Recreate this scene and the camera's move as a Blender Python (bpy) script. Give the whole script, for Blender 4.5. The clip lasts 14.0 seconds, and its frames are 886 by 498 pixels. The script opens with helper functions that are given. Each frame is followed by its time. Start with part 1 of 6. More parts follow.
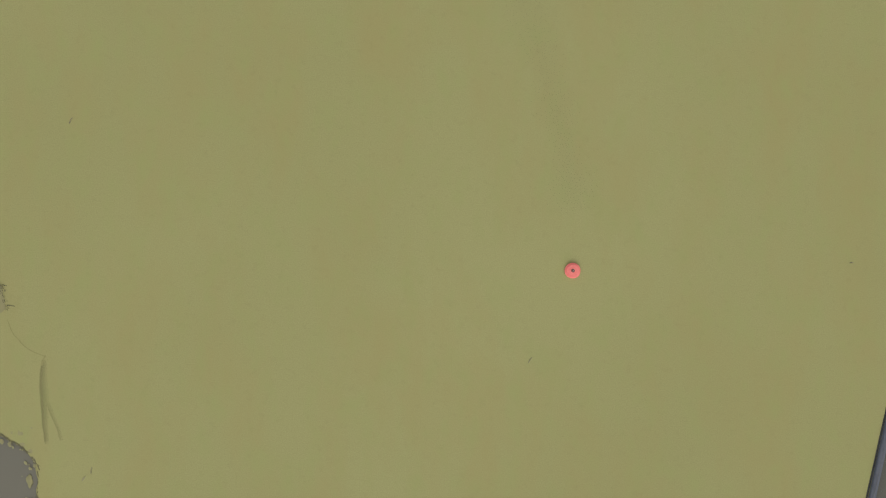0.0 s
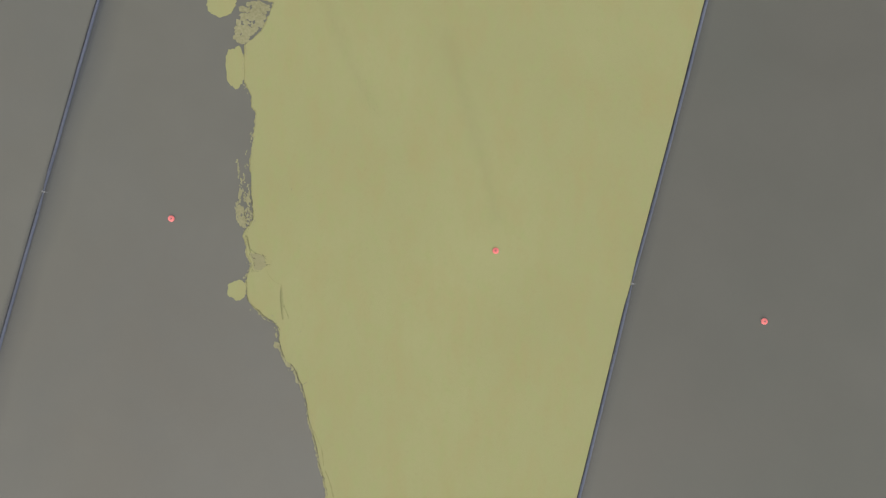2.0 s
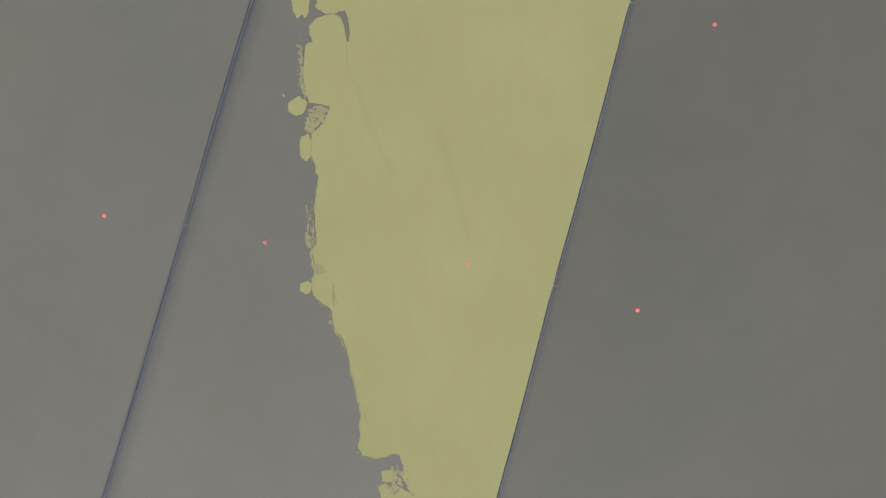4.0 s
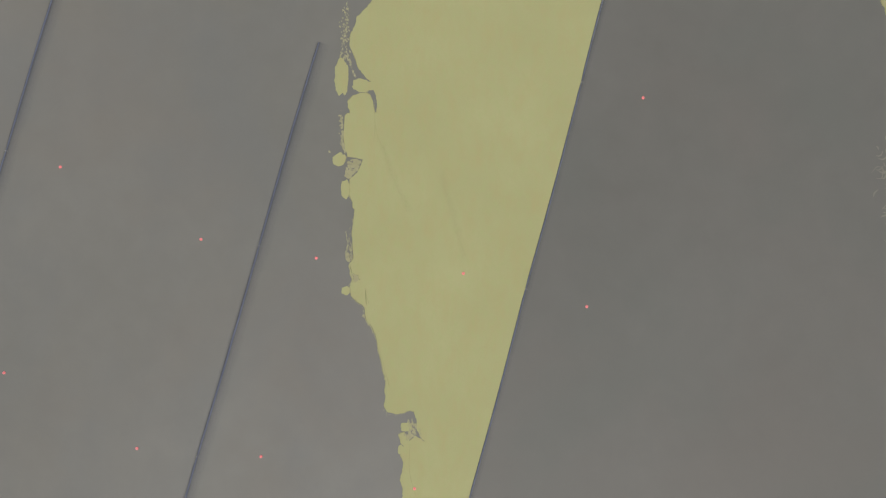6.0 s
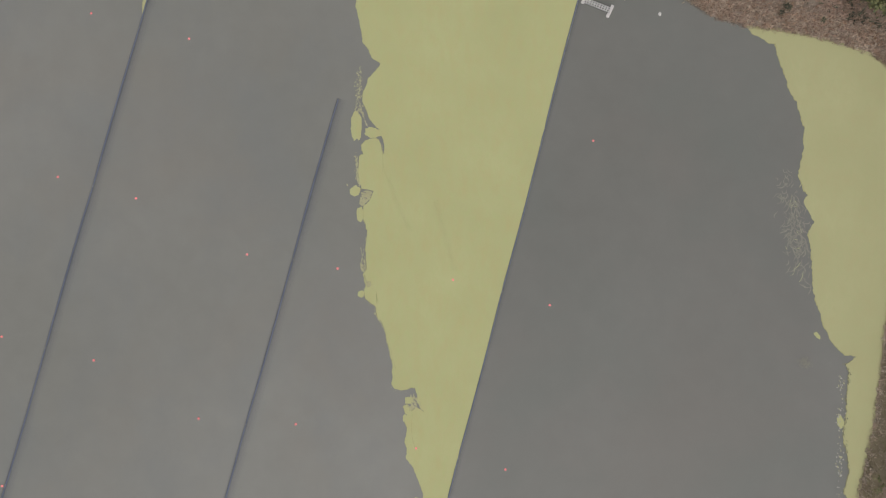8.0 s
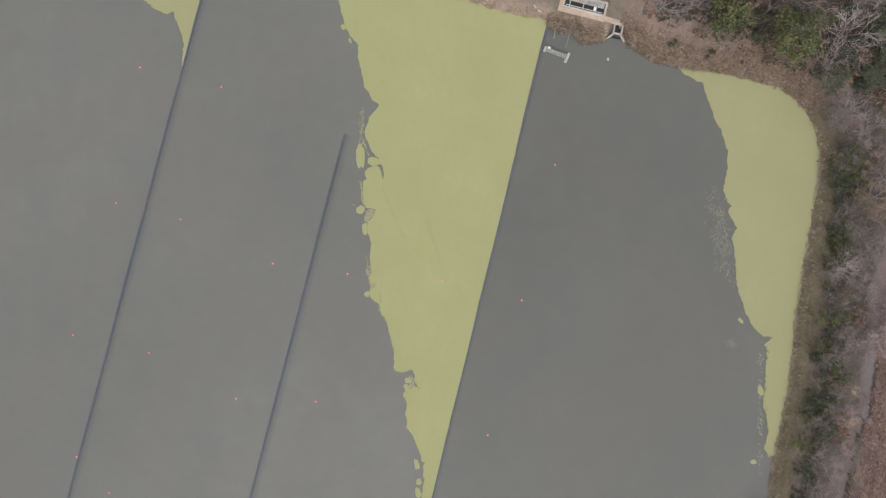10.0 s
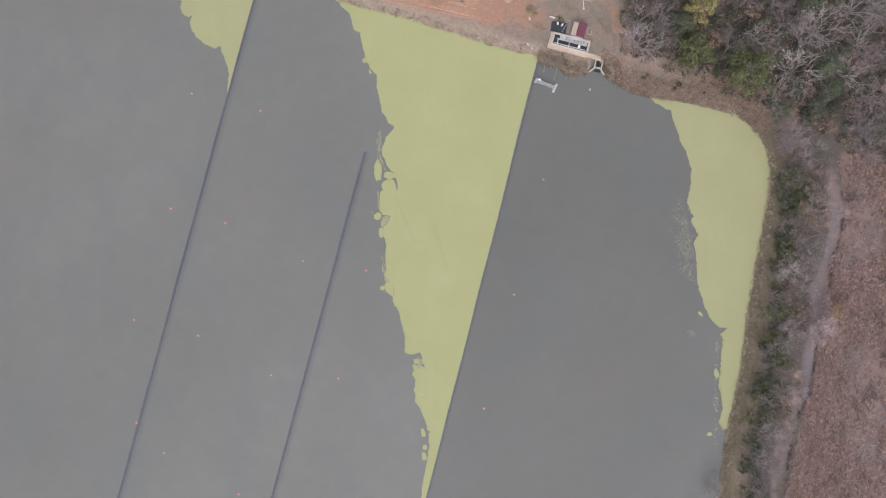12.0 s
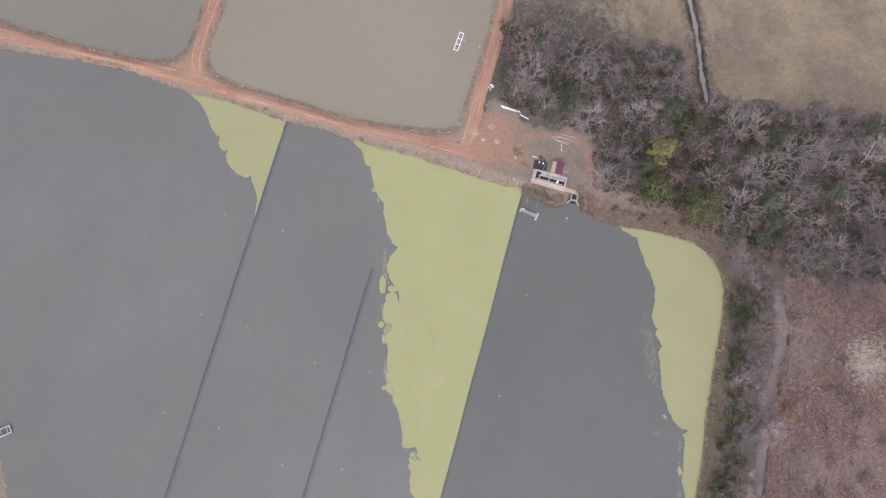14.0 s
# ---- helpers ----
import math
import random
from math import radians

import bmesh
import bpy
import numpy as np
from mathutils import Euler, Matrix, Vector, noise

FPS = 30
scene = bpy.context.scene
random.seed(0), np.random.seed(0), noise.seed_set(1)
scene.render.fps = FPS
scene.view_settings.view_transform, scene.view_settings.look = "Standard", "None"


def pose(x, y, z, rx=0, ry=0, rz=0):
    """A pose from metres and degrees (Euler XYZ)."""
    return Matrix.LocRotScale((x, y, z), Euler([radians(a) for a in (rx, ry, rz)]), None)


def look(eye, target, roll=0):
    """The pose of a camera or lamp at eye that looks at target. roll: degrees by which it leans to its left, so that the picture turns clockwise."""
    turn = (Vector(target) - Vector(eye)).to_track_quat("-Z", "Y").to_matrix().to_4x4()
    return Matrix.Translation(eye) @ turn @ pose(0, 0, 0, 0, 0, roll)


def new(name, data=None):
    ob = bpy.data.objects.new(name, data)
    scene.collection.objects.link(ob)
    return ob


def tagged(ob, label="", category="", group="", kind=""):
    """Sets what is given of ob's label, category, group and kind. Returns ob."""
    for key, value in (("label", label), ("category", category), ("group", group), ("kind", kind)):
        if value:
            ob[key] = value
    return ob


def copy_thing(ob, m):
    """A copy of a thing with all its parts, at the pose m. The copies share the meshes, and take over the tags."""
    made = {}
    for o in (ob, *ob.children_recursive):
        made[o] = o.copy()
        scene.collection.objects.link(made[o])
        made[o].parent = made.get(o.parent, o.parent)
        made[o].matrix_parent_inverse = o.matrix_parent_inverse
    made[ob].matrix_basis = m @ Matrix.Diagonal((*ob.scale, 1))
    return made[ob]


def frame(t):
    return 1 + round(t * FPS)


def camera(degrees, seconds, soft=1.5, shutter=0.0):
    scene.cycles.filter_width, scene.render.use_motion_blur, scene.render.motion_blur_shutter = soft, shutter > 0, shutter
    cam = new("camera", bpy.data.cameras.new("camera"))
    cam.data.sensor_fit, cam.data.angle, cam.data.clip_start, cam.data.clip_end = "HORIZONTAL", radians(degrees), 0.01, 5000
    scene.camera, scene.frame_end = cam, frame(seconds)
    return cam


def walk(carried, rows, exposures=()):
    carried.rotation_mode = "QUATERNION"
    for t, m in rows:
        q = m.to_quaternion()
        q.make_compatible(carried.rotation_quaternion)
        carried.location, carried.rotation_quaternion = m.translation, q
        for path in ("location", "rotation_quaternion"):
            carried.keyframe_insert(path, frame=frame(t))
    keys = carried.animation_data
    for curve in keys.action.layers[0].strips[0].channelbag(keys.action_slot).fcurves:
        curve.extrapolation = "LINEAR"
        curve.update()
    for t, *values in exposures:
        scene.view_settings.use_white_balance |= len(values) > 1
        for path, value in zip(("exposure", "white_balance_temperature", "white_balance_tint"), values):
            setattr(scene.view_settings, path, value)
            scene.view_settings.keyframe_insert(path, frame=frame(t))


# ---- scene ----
cam = camera(56.61, 14.0, soft=1.2)
PATH = [
    (0, pose(11.998, -1.737, 15.313, 2.231, -1.191, -0.545)),
    (0.5, pose(11.810, -2.368, 21.001, 2.307, -1.088, -0.631)),
    (1, pose(11.915, -2.789, 26.553, 2.404, -1.075, -0.700)),
    (1.5, pose(11.698, -3.054, 32.042, 2.437, -1.038, -0.793)),
    (2, pose(11.628, -3.103, 37.502, 2.501, -1.049, -0.478)),
    (2.5, pose(11.601, -3.070, 42.968, 2.571, -1.066, -0.093)),
    (3, pose(11.706, -3.091, 48.516, 2.619, -1.116, 0.209)),
    (5.5, pose(13.254, -4.081, 76.525, 3.352, 0.500, -0.299)),
    (6, pose(13.527, -4.148, 82.243, 3.504, 0.580, -0.089)),
    (6.5, pose(13.780, -4.177, 87.912, 3.591, 0.639, -0.050)),
    (7, pose(13.975, -4.192, 93.516, 3.592, 0.690, -0.102)),
    (9.5, pose(15.637, -4.296, 122.377, 3.567, 0.444, -1.367)),
    (10, pose(16.007, -4.422, 128.097, 3.495, 0.552, -1.628)),
    (10.5, pose(16.431, -4.515, 133.789, 3.483, 0.565, -1.968)),
    (11, pose(16.866, -4.622, 139.481, 3.481, 0.641, -2.275)),
    (11.5, pose(17.304, -4.862, 145.129, 3.382, 0.805, -1.955)),
    (12, pose(17.606, -5.176, 150.768, 3.341, 1.352, -1.025)),
    (12.5, pose(18.142, -5.480, 156.396, 3.487, 1.601, -0.147)),
    (13, pose(18.804, -5.841, 161.987, 3.826, 1.669, 0.426)),
    (13.5, pose(19.515, -6.237, 167.527, 4.725, 1.594, 0.425)),
    (13.6, pose(19.656, -6.310, 168.630, 5.770, 1.588, 0.320)),
    (13.7, pose(19.796, -6.383, 169.733, 6.588, 1.582, 0.210)),
    (13.85, pose(20.007, -6.493, 171.388, 8.420, 1.600, 0.130)),
    (14, pose(20.217, -6.603, 173.042, 10.706, 1.623, 0.046)),
]
walk(cam, PATH, exposures=[(0.0, -0.43, 7450, 4), (0.5, -0.27, 7250, 6), (1.0, -0.18, 7080, 7), (1.5, -0.15, 6950, 8), (2.0, -0.08, 6800, 8), (3.0, -0.06, 6680, 9), (6.5, 0.0, 6650, 11), (9.5, 0.08, 6430, 11), (11.0, 0.12, 6320, 13), (11.5, 0.26, 6250, 14), (12.0, 0.29, 6120, 16), (12.5, 0.32, 6000, 18), (13.0, 0.29, 6030, 18), (13.5, 0.26, 6060, 19), (14.0, 0.29, 6020, 20)])

# ---- light: a bright overcast day ----
world = bpy.data.worlds.new("overcast_sky")
scene.world = world
world.use_nodes = True
wn, wl = world.node_tree.nodes, world.node_tree.links
sky = wn.new("ShaderNodeTexSky")
sky.sky_type, sky.sun_disc = "NISHITA", False
sky.sun_elevation, sky.sun_rotation = radians(50), radians(180)
sky.air_density, sky.dust_density, sky.ozone_density = 1.0, 4.0, 1.0
pale = wn.new("ShaderNodeHueSaturation")
pale.inputs["Saturation"].default_value = 0.22
wl.new(sky.outputs["Color"], pale.inputs["Color"])
cloud, uneven, veil = wn.new("ShaderNodeTexNoise"), wn.new("ShaderNodeMapRange"), wn.new("ShaderNodeVectorMath")
cloud.inputs["Scale"].default_value, cloud.inputs["Detail"].default_value = 3.2, 4
wl.new(wn.new("ShaderNodeTexCoord").outputs["Generated"], cloud.inputs["Vector"])
uneven.inputs["From Min"].default_value, uneven.inputs["From Max"].default_value = 0.3, 0.7
uneven.inputs["To Min"].default_value, uneven.inputs["To Max"].default_value = 0.82, 1.18
wl.new(cloud.outputs["Fac"], uneven.inputs["Value"])
veil.operation = "SCALE"
wl.new(pale.outputs["Color"], veil.inputs[0])
wl.new(uneven.outputs["Result"], veil.inputs["Scale"])
wl.new(veil.outputs["Vector"], wn["Background"].inputs["Color"])
wn["Background"].inputs["Strength"].default_value = 0.192
sun = new("sun", bpy.data.lights.new("sun", "SUN"))
sun.data.energy, sun.data.angle, sun.data.color = 0.3, radians(70), (1.0, 0.96, 0.9)
sun.matrix_world = look((0, -168, 200), (0, 0, 0))

# ---- materials ----
def mat(name, dark, light, fine=20.0, coarse=1.5, rough=0.8, bump=0.3, blotch=0.5, metal=0.0, world_space=False, per_object=0.0, spec=0.3, depth=0.02):
    """A two-tone surface: fine grain and coarse blotches, with relief from the grain."""
    m = bpy.data.materials.new(name)
    m.use_nodes = True
    n, l = m.node_tree.nodes, m.node_tree.links
    b = n["Principled BSDF"]
    if world_space:
        where = n.new("ShaderNodeNewGeometry").outputs["Position"]
    else:
        where = n.new("ShaderNodeTexCoord").outputs["Object"]
    a = n.new("ShaderNodeTexNoise")
    a.inputs["Scale"].default_value, a.inputs["Detail"].default_value = fine, 5
    c = n.new("ShaderNodeTexNoise")
    c.inputs["Scale"].default_value, c.inputs["Detail"].default_value = coarse, 3
    l.new(where, a.inputs["Vector"])
    l.new(where, c.inputs["Vector"])
    mixf = n.new("ShaderNodeMix")
    mixf.inputs[0].default_value = blotch
    l.new(a.outputs["Fac"], mixf.inputs[2])
    l.new(c.outputs["Fac"], mixf.inputs[3])
    value = mixf.outputs[0]
    if per_object:
        info = n.new("ShaderNodeObjectInfo")
        add = n.new("ShaderNodeMath")
        add.operation = "MULTIPLY_ADD"
        l.new(info.outputs["Random"], add.inputs[0])
        add.inputs[1].default_value = per_object
        l.new(value, add.inputs[2])
        sub = n.new("ShaderNodeMath")
        sub.operation = "SUBTRACT"
        l.new(add.outputs[0], sub.inputs[0])
        sub.inputs[1].default_value = per_object / 2
        value = sub.outputs[0]
    ramp = n.new("ShaderNodeValToRGB")
    ramp.color_ramp.elements[0].position, ramp.color_ramp.elements[1].position = 0.3, 0.7
    ramp.color_ramp.elements[0].color, ramp.color_ramp.elements[1].color = (*dark, 1), (*light, 1)
    l.new(value, ramp.inputs["Fac"])
    l.new(ramp.outputs["Color"], b.inputs["Base Color"])
    b.inputs["Roughness"].default_value, b.inputs["Metallic"].default_value = rough, metal
    b.inputs["Specular IOR Level"].default_value = spec
    if bump:
        k = n.new("ShaderNodeBump")
        k.inputs["Strength"].default_value, k.inputs["Distance"].default_value = bump, depth
        l.new(a.outputs["Fac"], k.inputs["Height"])
        l.new(k.outputs["Normal"], b.inputs["Normal"])
    return m


def leaf_mat(name, dark, light, per_object=0.5):
    """Leaves and twigs: a tone of its own for each leaf, a drift from plant to plant."""
    m = mat(name, dark, light, fine=0.9, coarse=0.35, rough=0.7, bump=0, per_object=per_object)
    n, l = m.node_tree.nodes, m.node_tree.links
    geo = n.new("ShaderNodeNewGeometry")
    ramp = n["Color Ramp"] if "Color Ramp" in n else [k for k in n if k.type == "VALTORGB"][0]
    old = ramp.inputs["Fac"].links[0].from_socket
    mul = n.new("ShaderNodeMath")
    mul.operation = "MULTIPLY_ADD"
    l.new(geo.outputs["Random Per Island"], mul.inputs[0])
    mul.inputs[1].default_value = 0.5
    l.new(old, mul.inputs[2])
    sub = n.new("ShaderNodeMath")
    sub.operation = "SUBTRACT"
    sub.inputs[1].default_value = 0.25
    l.new(mul.outputs[0], sub.inputs[0])
    l.new(sub.outputs[0], ramp.inputs["Fac"])
    return m


def water_mat(name, dark, light):
    m = mat(name, dark, light, fine=0.35, coarse=0.02, rough=0.22, bump=0, blotch=0.75, world_space=True, spec=0.5)
    n, l = m.node_tree.nodes, m.node_tree.links
    b = n["Principled BSDF"]
    b.inputs["IOR"].default_value = 1.33
    w = n.new("ShaderNodeTexNoise")
    w.inputs["Scale"].default_value, w.inputs["Detail"].default_value = 1.6, 2
    k = n.new("ShaderNodeBump")
    k.inputs["Strength"].default_value, k.inputs["Distance"].default_value = 0.15, 0.02
    l.new(n.new("ShaderNodeNewGeometry").outputs["Position"], w.inputs["Vector"])
    l.new(w.outputs["Fac"], k.inputs["Height"])
    l.new(k.outputs["Normal"], b.inputs["Normal"])
    return m


def ground_mat():
    """Leaf litter, turf, dry field, brush, washed sand and red clay, each where its mask lies, with ragged borders."""
    m = bpy.data.materials.new("ground")
    m.use_nodes = True
    n, l = m.node_tree.nodes, m.node_tree.links
    b = n["Principled BSDF"]
    b.inputs["Roughness"].default_value = 0.95
    b.inputs["Specular IOR Level"].default_value = 0.1
    pos = n.new("ShaderNodeNewGeometry").outputs["Position"]

    def noise_at(scale, detail=5):
        t = n.new("ShaderNodeTexNoise")
        t.inputs["Scale"].default_value, t.inputs["Detail"].default_value, t.inputs["Roughness"].default_value = scale, detail, 0.65
        l.new(pos, t.inputs["Vector"])
        return t.outputs["Fac"]

    grain, clump, patch, edge = noise_at(5.0), noise_at(1.3), noise_at(0.16, 3), noise_at(0.7, 6)

    def tone(dark, light, fac, a=0.32, z=0.68):
        r = n.new("ShaderNodeValToRGB")
        r.color_ramp.elements[0].position, r.color_ramp.elements[1].position = a, z
        r.color_ramp.elements[0].color, r.color_ramp.elements[1].color = (*dark, 1), (*light, 1)
        l.new(fac, r.inputs["Fac"])
        return r.outputs["Color"]

    def blend(fac, a, c):
        x = n.new("ShaderNodeMix")
        x.data_type = "RGBA"
        if isinstance(fac, float):
            x.inputs[0].default_value = fac
        else:
            l.new(fac, x.inputs[0])
        l.new(a, x.inputs[6])
        l.new(c, x.inputs[7])
        return x.outputs[2]

    def mask(name):
        t = n.new("ShaderNodeAttribute")
        t.attribute_name = name
        s = n.new("ShaderNodeMath")
        s.operation = "MULTIPLY_ADD"
        l.new(edge, s.inputs[0])
        s.inputs[1].default_value = 0.9
        l.new(t.outputs["Fac"], s.inputs[2])
        r = n.new("ShaderNodeMapRange")
        r.interpolation_type = "SMOOTHSTEP"
        r.inputs["From Min"].default_value, r.inputs["From Max"].default_value = 0.75, 1.15
        l.new(s.outputs[0], r.inputs["Value"])
        return r.outputs["Result"]

    def mix2(a, c, f=0.5):
        x = n.new("ShaderNodeMix")
        x.inputs[0].default_value = f
        l.new(a, x.inputs[2])
        l.new(c, x.inputs[3])
        return x.outputs[0]

    def spread(fac):
        r = n.new("ShaderNodeMapRange")
        r.interpolation_type = "SMOOTHSTEP"
        r.inputs["From Min"].default_value, r.inputs["From Max"].default_value = 0.36, 0.62
        l.new(fac, r.inputs["Value"])
        return r.outputs["Result"]

    both = mix2(grain, clump)
    far = mix2(clump, patch)
    col = blend(mix2(clump, patch, 0.7), tone((0.078, 0.063, 0.058), (0.175, 0.138, 0.125), both), tone((0.055, 0.06, 0.043), (0.122, 0.118, 0.085), both))
    for name, c in (
        ("bank", blend(patch, tone((0.19, 0.142, 0.11), (0.39, 0.295, 0.23), both), tone((0.17, 0.135, 0.1), (0.33, 0.262, 0.195), both))),
        ("turf", blend(clump, tone((0.12, 0.093, 0.066), (0.25, 0.195, 0.14), both), tone((0.085, 0.08, 0.047), (0.17, 0.15, 0.09), both))),
        ("field", blend(spread(mix2(patch, noise_at(0.045, 4), 0.65)), tone((0.195, 0.155, 0.10), (0.355, 0.288, 0.19), both), tone((0.125, 0.097, 0.075), (0.235, 0.185, 0.14), both))),
        ("brush", blend(spread(noise_at(0.13, 4)), blend(far, tone((0.105, 0.074, 0.064), (0.26, 0.182, 0.155), both), tone((0.145, 0.103, 0.09), (0.31, 0.22, 0.186), both)), tone((0.105, 0.083, 0.076), (0.23, 0.18, 0.155), both))),
        ("wash", blend(spread(noise_at(0.12, 3)), tone((0.135, 0.112, 0.112), (0.21, 0.175, 0.173), both), tone((0.155, 0.117, 0.108), (0.265, 0.197, 0.178), both))),
        ("dirt", blend(spread(noise_at(0.17, 6)), tone((0.185, 0.134, 0.107), (0.335, 0.245, 0.195), both), tone((0.145, 0.122, 0.097), (0.27, 0.223, 0.18), both))),
        ("rut", tone((0.17, 0.13, 0.105), (0.27, 0.21, 0.17), both)),
        ("sand", tone((0.33, 0.22, 0.16), (0.52, 0.38, 0.30), both)),
        ("clay", blend(far, tone((0.23, 0.145, 0.105), (0.36, 0.23, 0.165), both), tone((0.29, 0.15, 0.095), (0.43, 0.25, 0.17), both))),
    ):
        col = blend(mask(name), col, c)
    l.new(col, b.inputs["Base Color"])
    k = n.new("ShaderNodeBump")
    k.inputs["Strength"].default_value, k.inputs["Distance"].default_value = 0.7, 0.12
    l.new(both, k.inputs["Height"])
    l.new(k.outputs["Normal"], b.inputs["Normal"])
    return m


def mottled(m, colour, scale, amount, stretch=(1, 1, 1), low=0.45, high=0.72):
    """Lays duller drifts and flecks over a surface, with a shape of their own."""
    n, l = m.node_tree.nodes, m.node_tree.links
    b = n["Principled BSDF"]
    base = b.inputs["Base Color"].links[0].from_socket
    turn = n.new("ShaderNodeMapping")
    turn.inputs["Scale"].default_value, turn.inputs["Rotation"].default_value = stretch, (0, 0, 0.27)
    l.new(n.new("ShaderNodeNewGeometry").outputs["Position"], turn.inputs["Vector"])
    t = n.new("ShaderNodeTexNoise")
    t.inputs["Scale"].default_value, t.inputs["Detail"].default_value, t.inputs["Roughness"].default_value = scale, 6, 0.62
    l.new(turn.outputs[0], t.inputs["Vector"])
    r = n.new("ShaderNodeMapRange")
    r.inputs["From Min"].default_value, r.inputs["From Max"].default_value, r.inputs["To Max"].default_value = low, high, amount
    l.new(t.outputs["Fac"], r.inputs["Value"])
    x = n.new("ShaderNodeMix")
    x.data_type = "RGBA"
    l.new(r.outputs["Result"], x.inputs[0])
    l.new(base, x.inputs[6])
    x.inputs[7].default_value = (*colour, 1)
    l.new(x.outputs[2], b.inputs["Base Color"])


GROUND = ground_mat()
CLAY = mat("red_clay", (0.24, 0.138, 0.092), (0.42, 0.265, 0.187), 3.0, 0.12, 0.95, 0.5, world_space=True, spec=0.1, depth=0.05)
CLAY_RUT = mat("packed_clay_rut", (0.37, 0.195, 0.125), (0.56, 0.355, 0.255), 2.5, 0.4, 0.9, 0.4, world_space=True, spec=0.1)
WATER = water_mat("murky_grey_water", (0.143, 0.142, 0.125), (0.179, 0.177, 0.160))
# darker copy of the grey water: weaker sky reflection put into its colour
WATER_DIM_SKY = water_mat("grey_water_dim_reflection", (0.117, 0.116, 0.104), (0.150, 0.148, 0.135))
mottled(WATER, (0.142, 0.147, 0.141), 0.06, 0.5, (1.2, 0.8, 1), 0.45, 0.65)
mottled(WATER, (0.162, 0.15, 0.128), 0.035, 0.4, (0.9, 1.2, 1), 0.5, 0.65)
mottled(WATER_DIM_SKY, (0.122, 0.128, 0.115), 0.05, 0.5, (1, 1, 1), 0.45, 0.65)
mottled(WATER_DIM_SKY, (0.142, 0.132, 0.118), 0.03, 0.4, (1, 1, 1), 0.5, 0.65)
WATER_TAN = water_mat("murky_tan_water", (0.232, 0.204, 0.148), (0.268, 0.24, 0.178))
WATER_OLIVE = water_mat("murky_olive_water", (0.185, 0.175, 0.14), (0.215, 0.20, 0.165))
WEED = mat("duckweed", (0.290, 0.290, 0.139), (0.368, 0.369, 0.190), 45.0, 0.11, 0.85, 0.35, 0.35, world_space=True, spec=0.15, depth=0.004)


# duckweed of the two outer mats: distance haze put into a duller colour
WEED_HAZED = mat("hazed_duckweed", (0.275, 0.268, 0.138), (0.35, 0.343, 0.188), 45.0, 0.11, 0.85, 0.35, 0.35, world_space=True, spec=0.15, depth=0.004)
mottled(WEED_HAZED, (0.31, 0.285, 0.15), 0.4, 0.6, (1.2, 0.8, 1))
mottled(WEED_HAZED, (0.285, 0.305, 0.15), 1.7, 0.4, (1.3, 0.7, 1), 0.48, 0.7)
mottled(WEED, (0.34, 0.305, 0.145), 0.5, 0.6, (1.6, 0.6, 1))
mottled(WEED, (0.305, 0.34, 0.15), 1.7, 0.5, (1.3, 0.7, 1), 0.48, 0.7)
mottled(WEED, (0.20, 0.195, 0.09), 6.0, 0.16, (1, 1, 1), 0.55, 0.8)
WEED_THIN = mat("thin_duckweed", (0.23, 0.22, 0.125), (0.35, 0.34, 0.205), 9.0, 1.2, 0.85, 0.3, 0.4, world_space=True, spec=0.2)
SCUM = mat("pale_algae_scum", (0.145, 0.138, 0.115), (0.205, 0.193, 0.155), 7.0, 1.0, 0.7, 0.2, world_space=True)
SCUM_PALE = mat("grey_white_dead_weed", (0.22, 0.21, 0.185), (0.32, 0.305, 0.27), 7.0, 1.0, 0.7, 0.2, world_space=True)
PINK = mat("faded_coral_plastic", (0.84, 0.20, 0.205), (0.93, 0.28, 0.28), 30.0, 3.0, 0.45, 0.1, per_object=0.3)
RUSTY = mat("rusty_steel", (0.10, 0.04, 0.035), (0.2, 0.09, 0.07), 30.0, 4.0, 0.7, 0.2)
STEEL = mat("galvanised_steel", (0.30, 0.30, 0.30), (0.5, 0.5, 0.5), 20.0, 3.0, 0.4, 0.1, metal=0.7)
NAVY = mat("navy_curtain_fabric", (0.085, 0.098, 0.14), (0.14, 0.158, 0.215), 9.0, 0.35, 0.75, 0.2, world_space=True)
SKIRT = mat("blue_skirt_and_halo", (0.07, 0.085, 0.115), (0.10, 0.115, 0.145), 3.0, 0.6, 0.3, 0, world_space=True)


def fade_out(m):
    """Fades a flat sheet out sideways by its murk value."""
    n, l = m.node_tree.nodes, m.node_tree.links
    mix, clear, deep = n.new("ShaderNodeMixShader"), n.new("ShaderNodeBsdfTransparent"), n.new("ShaderNodeAttribute")
    deep.attribute_name = "murk"
    l.new(deep.outputs["Fac"], mix.inputs[0])
    l.new(n["Principled BSDF"].outputs[0], mix.inputs[1])
    l.new(clear.outputs[0], mix.inputs[2])
    l.new(mix.outputs[0], n["Material Output"].inputs["Surface"])


fade_out(SKIRT)
WEED_SMEAR = mat("dulled_duckweed", (0.215, 0.205, 0.115), (0.275, 0.265, 0.15), 12.0, 1.5, 0.85, 0.2, world_space=True)
fade_out(WEED_SMEAR)
WEED_PALE = mat("greyish_duckweed_film", (0.25, 0.24, 0.135), (0.31, 0.297, 0.17), 16.0, 2.0, 0.8, 0.2, world_space=True)
CONCRETE = mat("weathered_concrete", (0.33, 0.30, 0.26), (0.55, 0.50, 0.44), 12.0, 1.1, 0.9, 0.3)
APRON = mat("stained_tan_concrete", (0.36, 0.27, 0.20), (0.58, 0.46, 0.36), 9.0, 0.9, 0.9, 0.3)
GREY_WOOD = mat("silvered_wood", (0.27, 0.25, 0.24), (0.48, 0.46, 0.44), 14.0, 2.0, 0.85, 0.3, per_object=0.4)
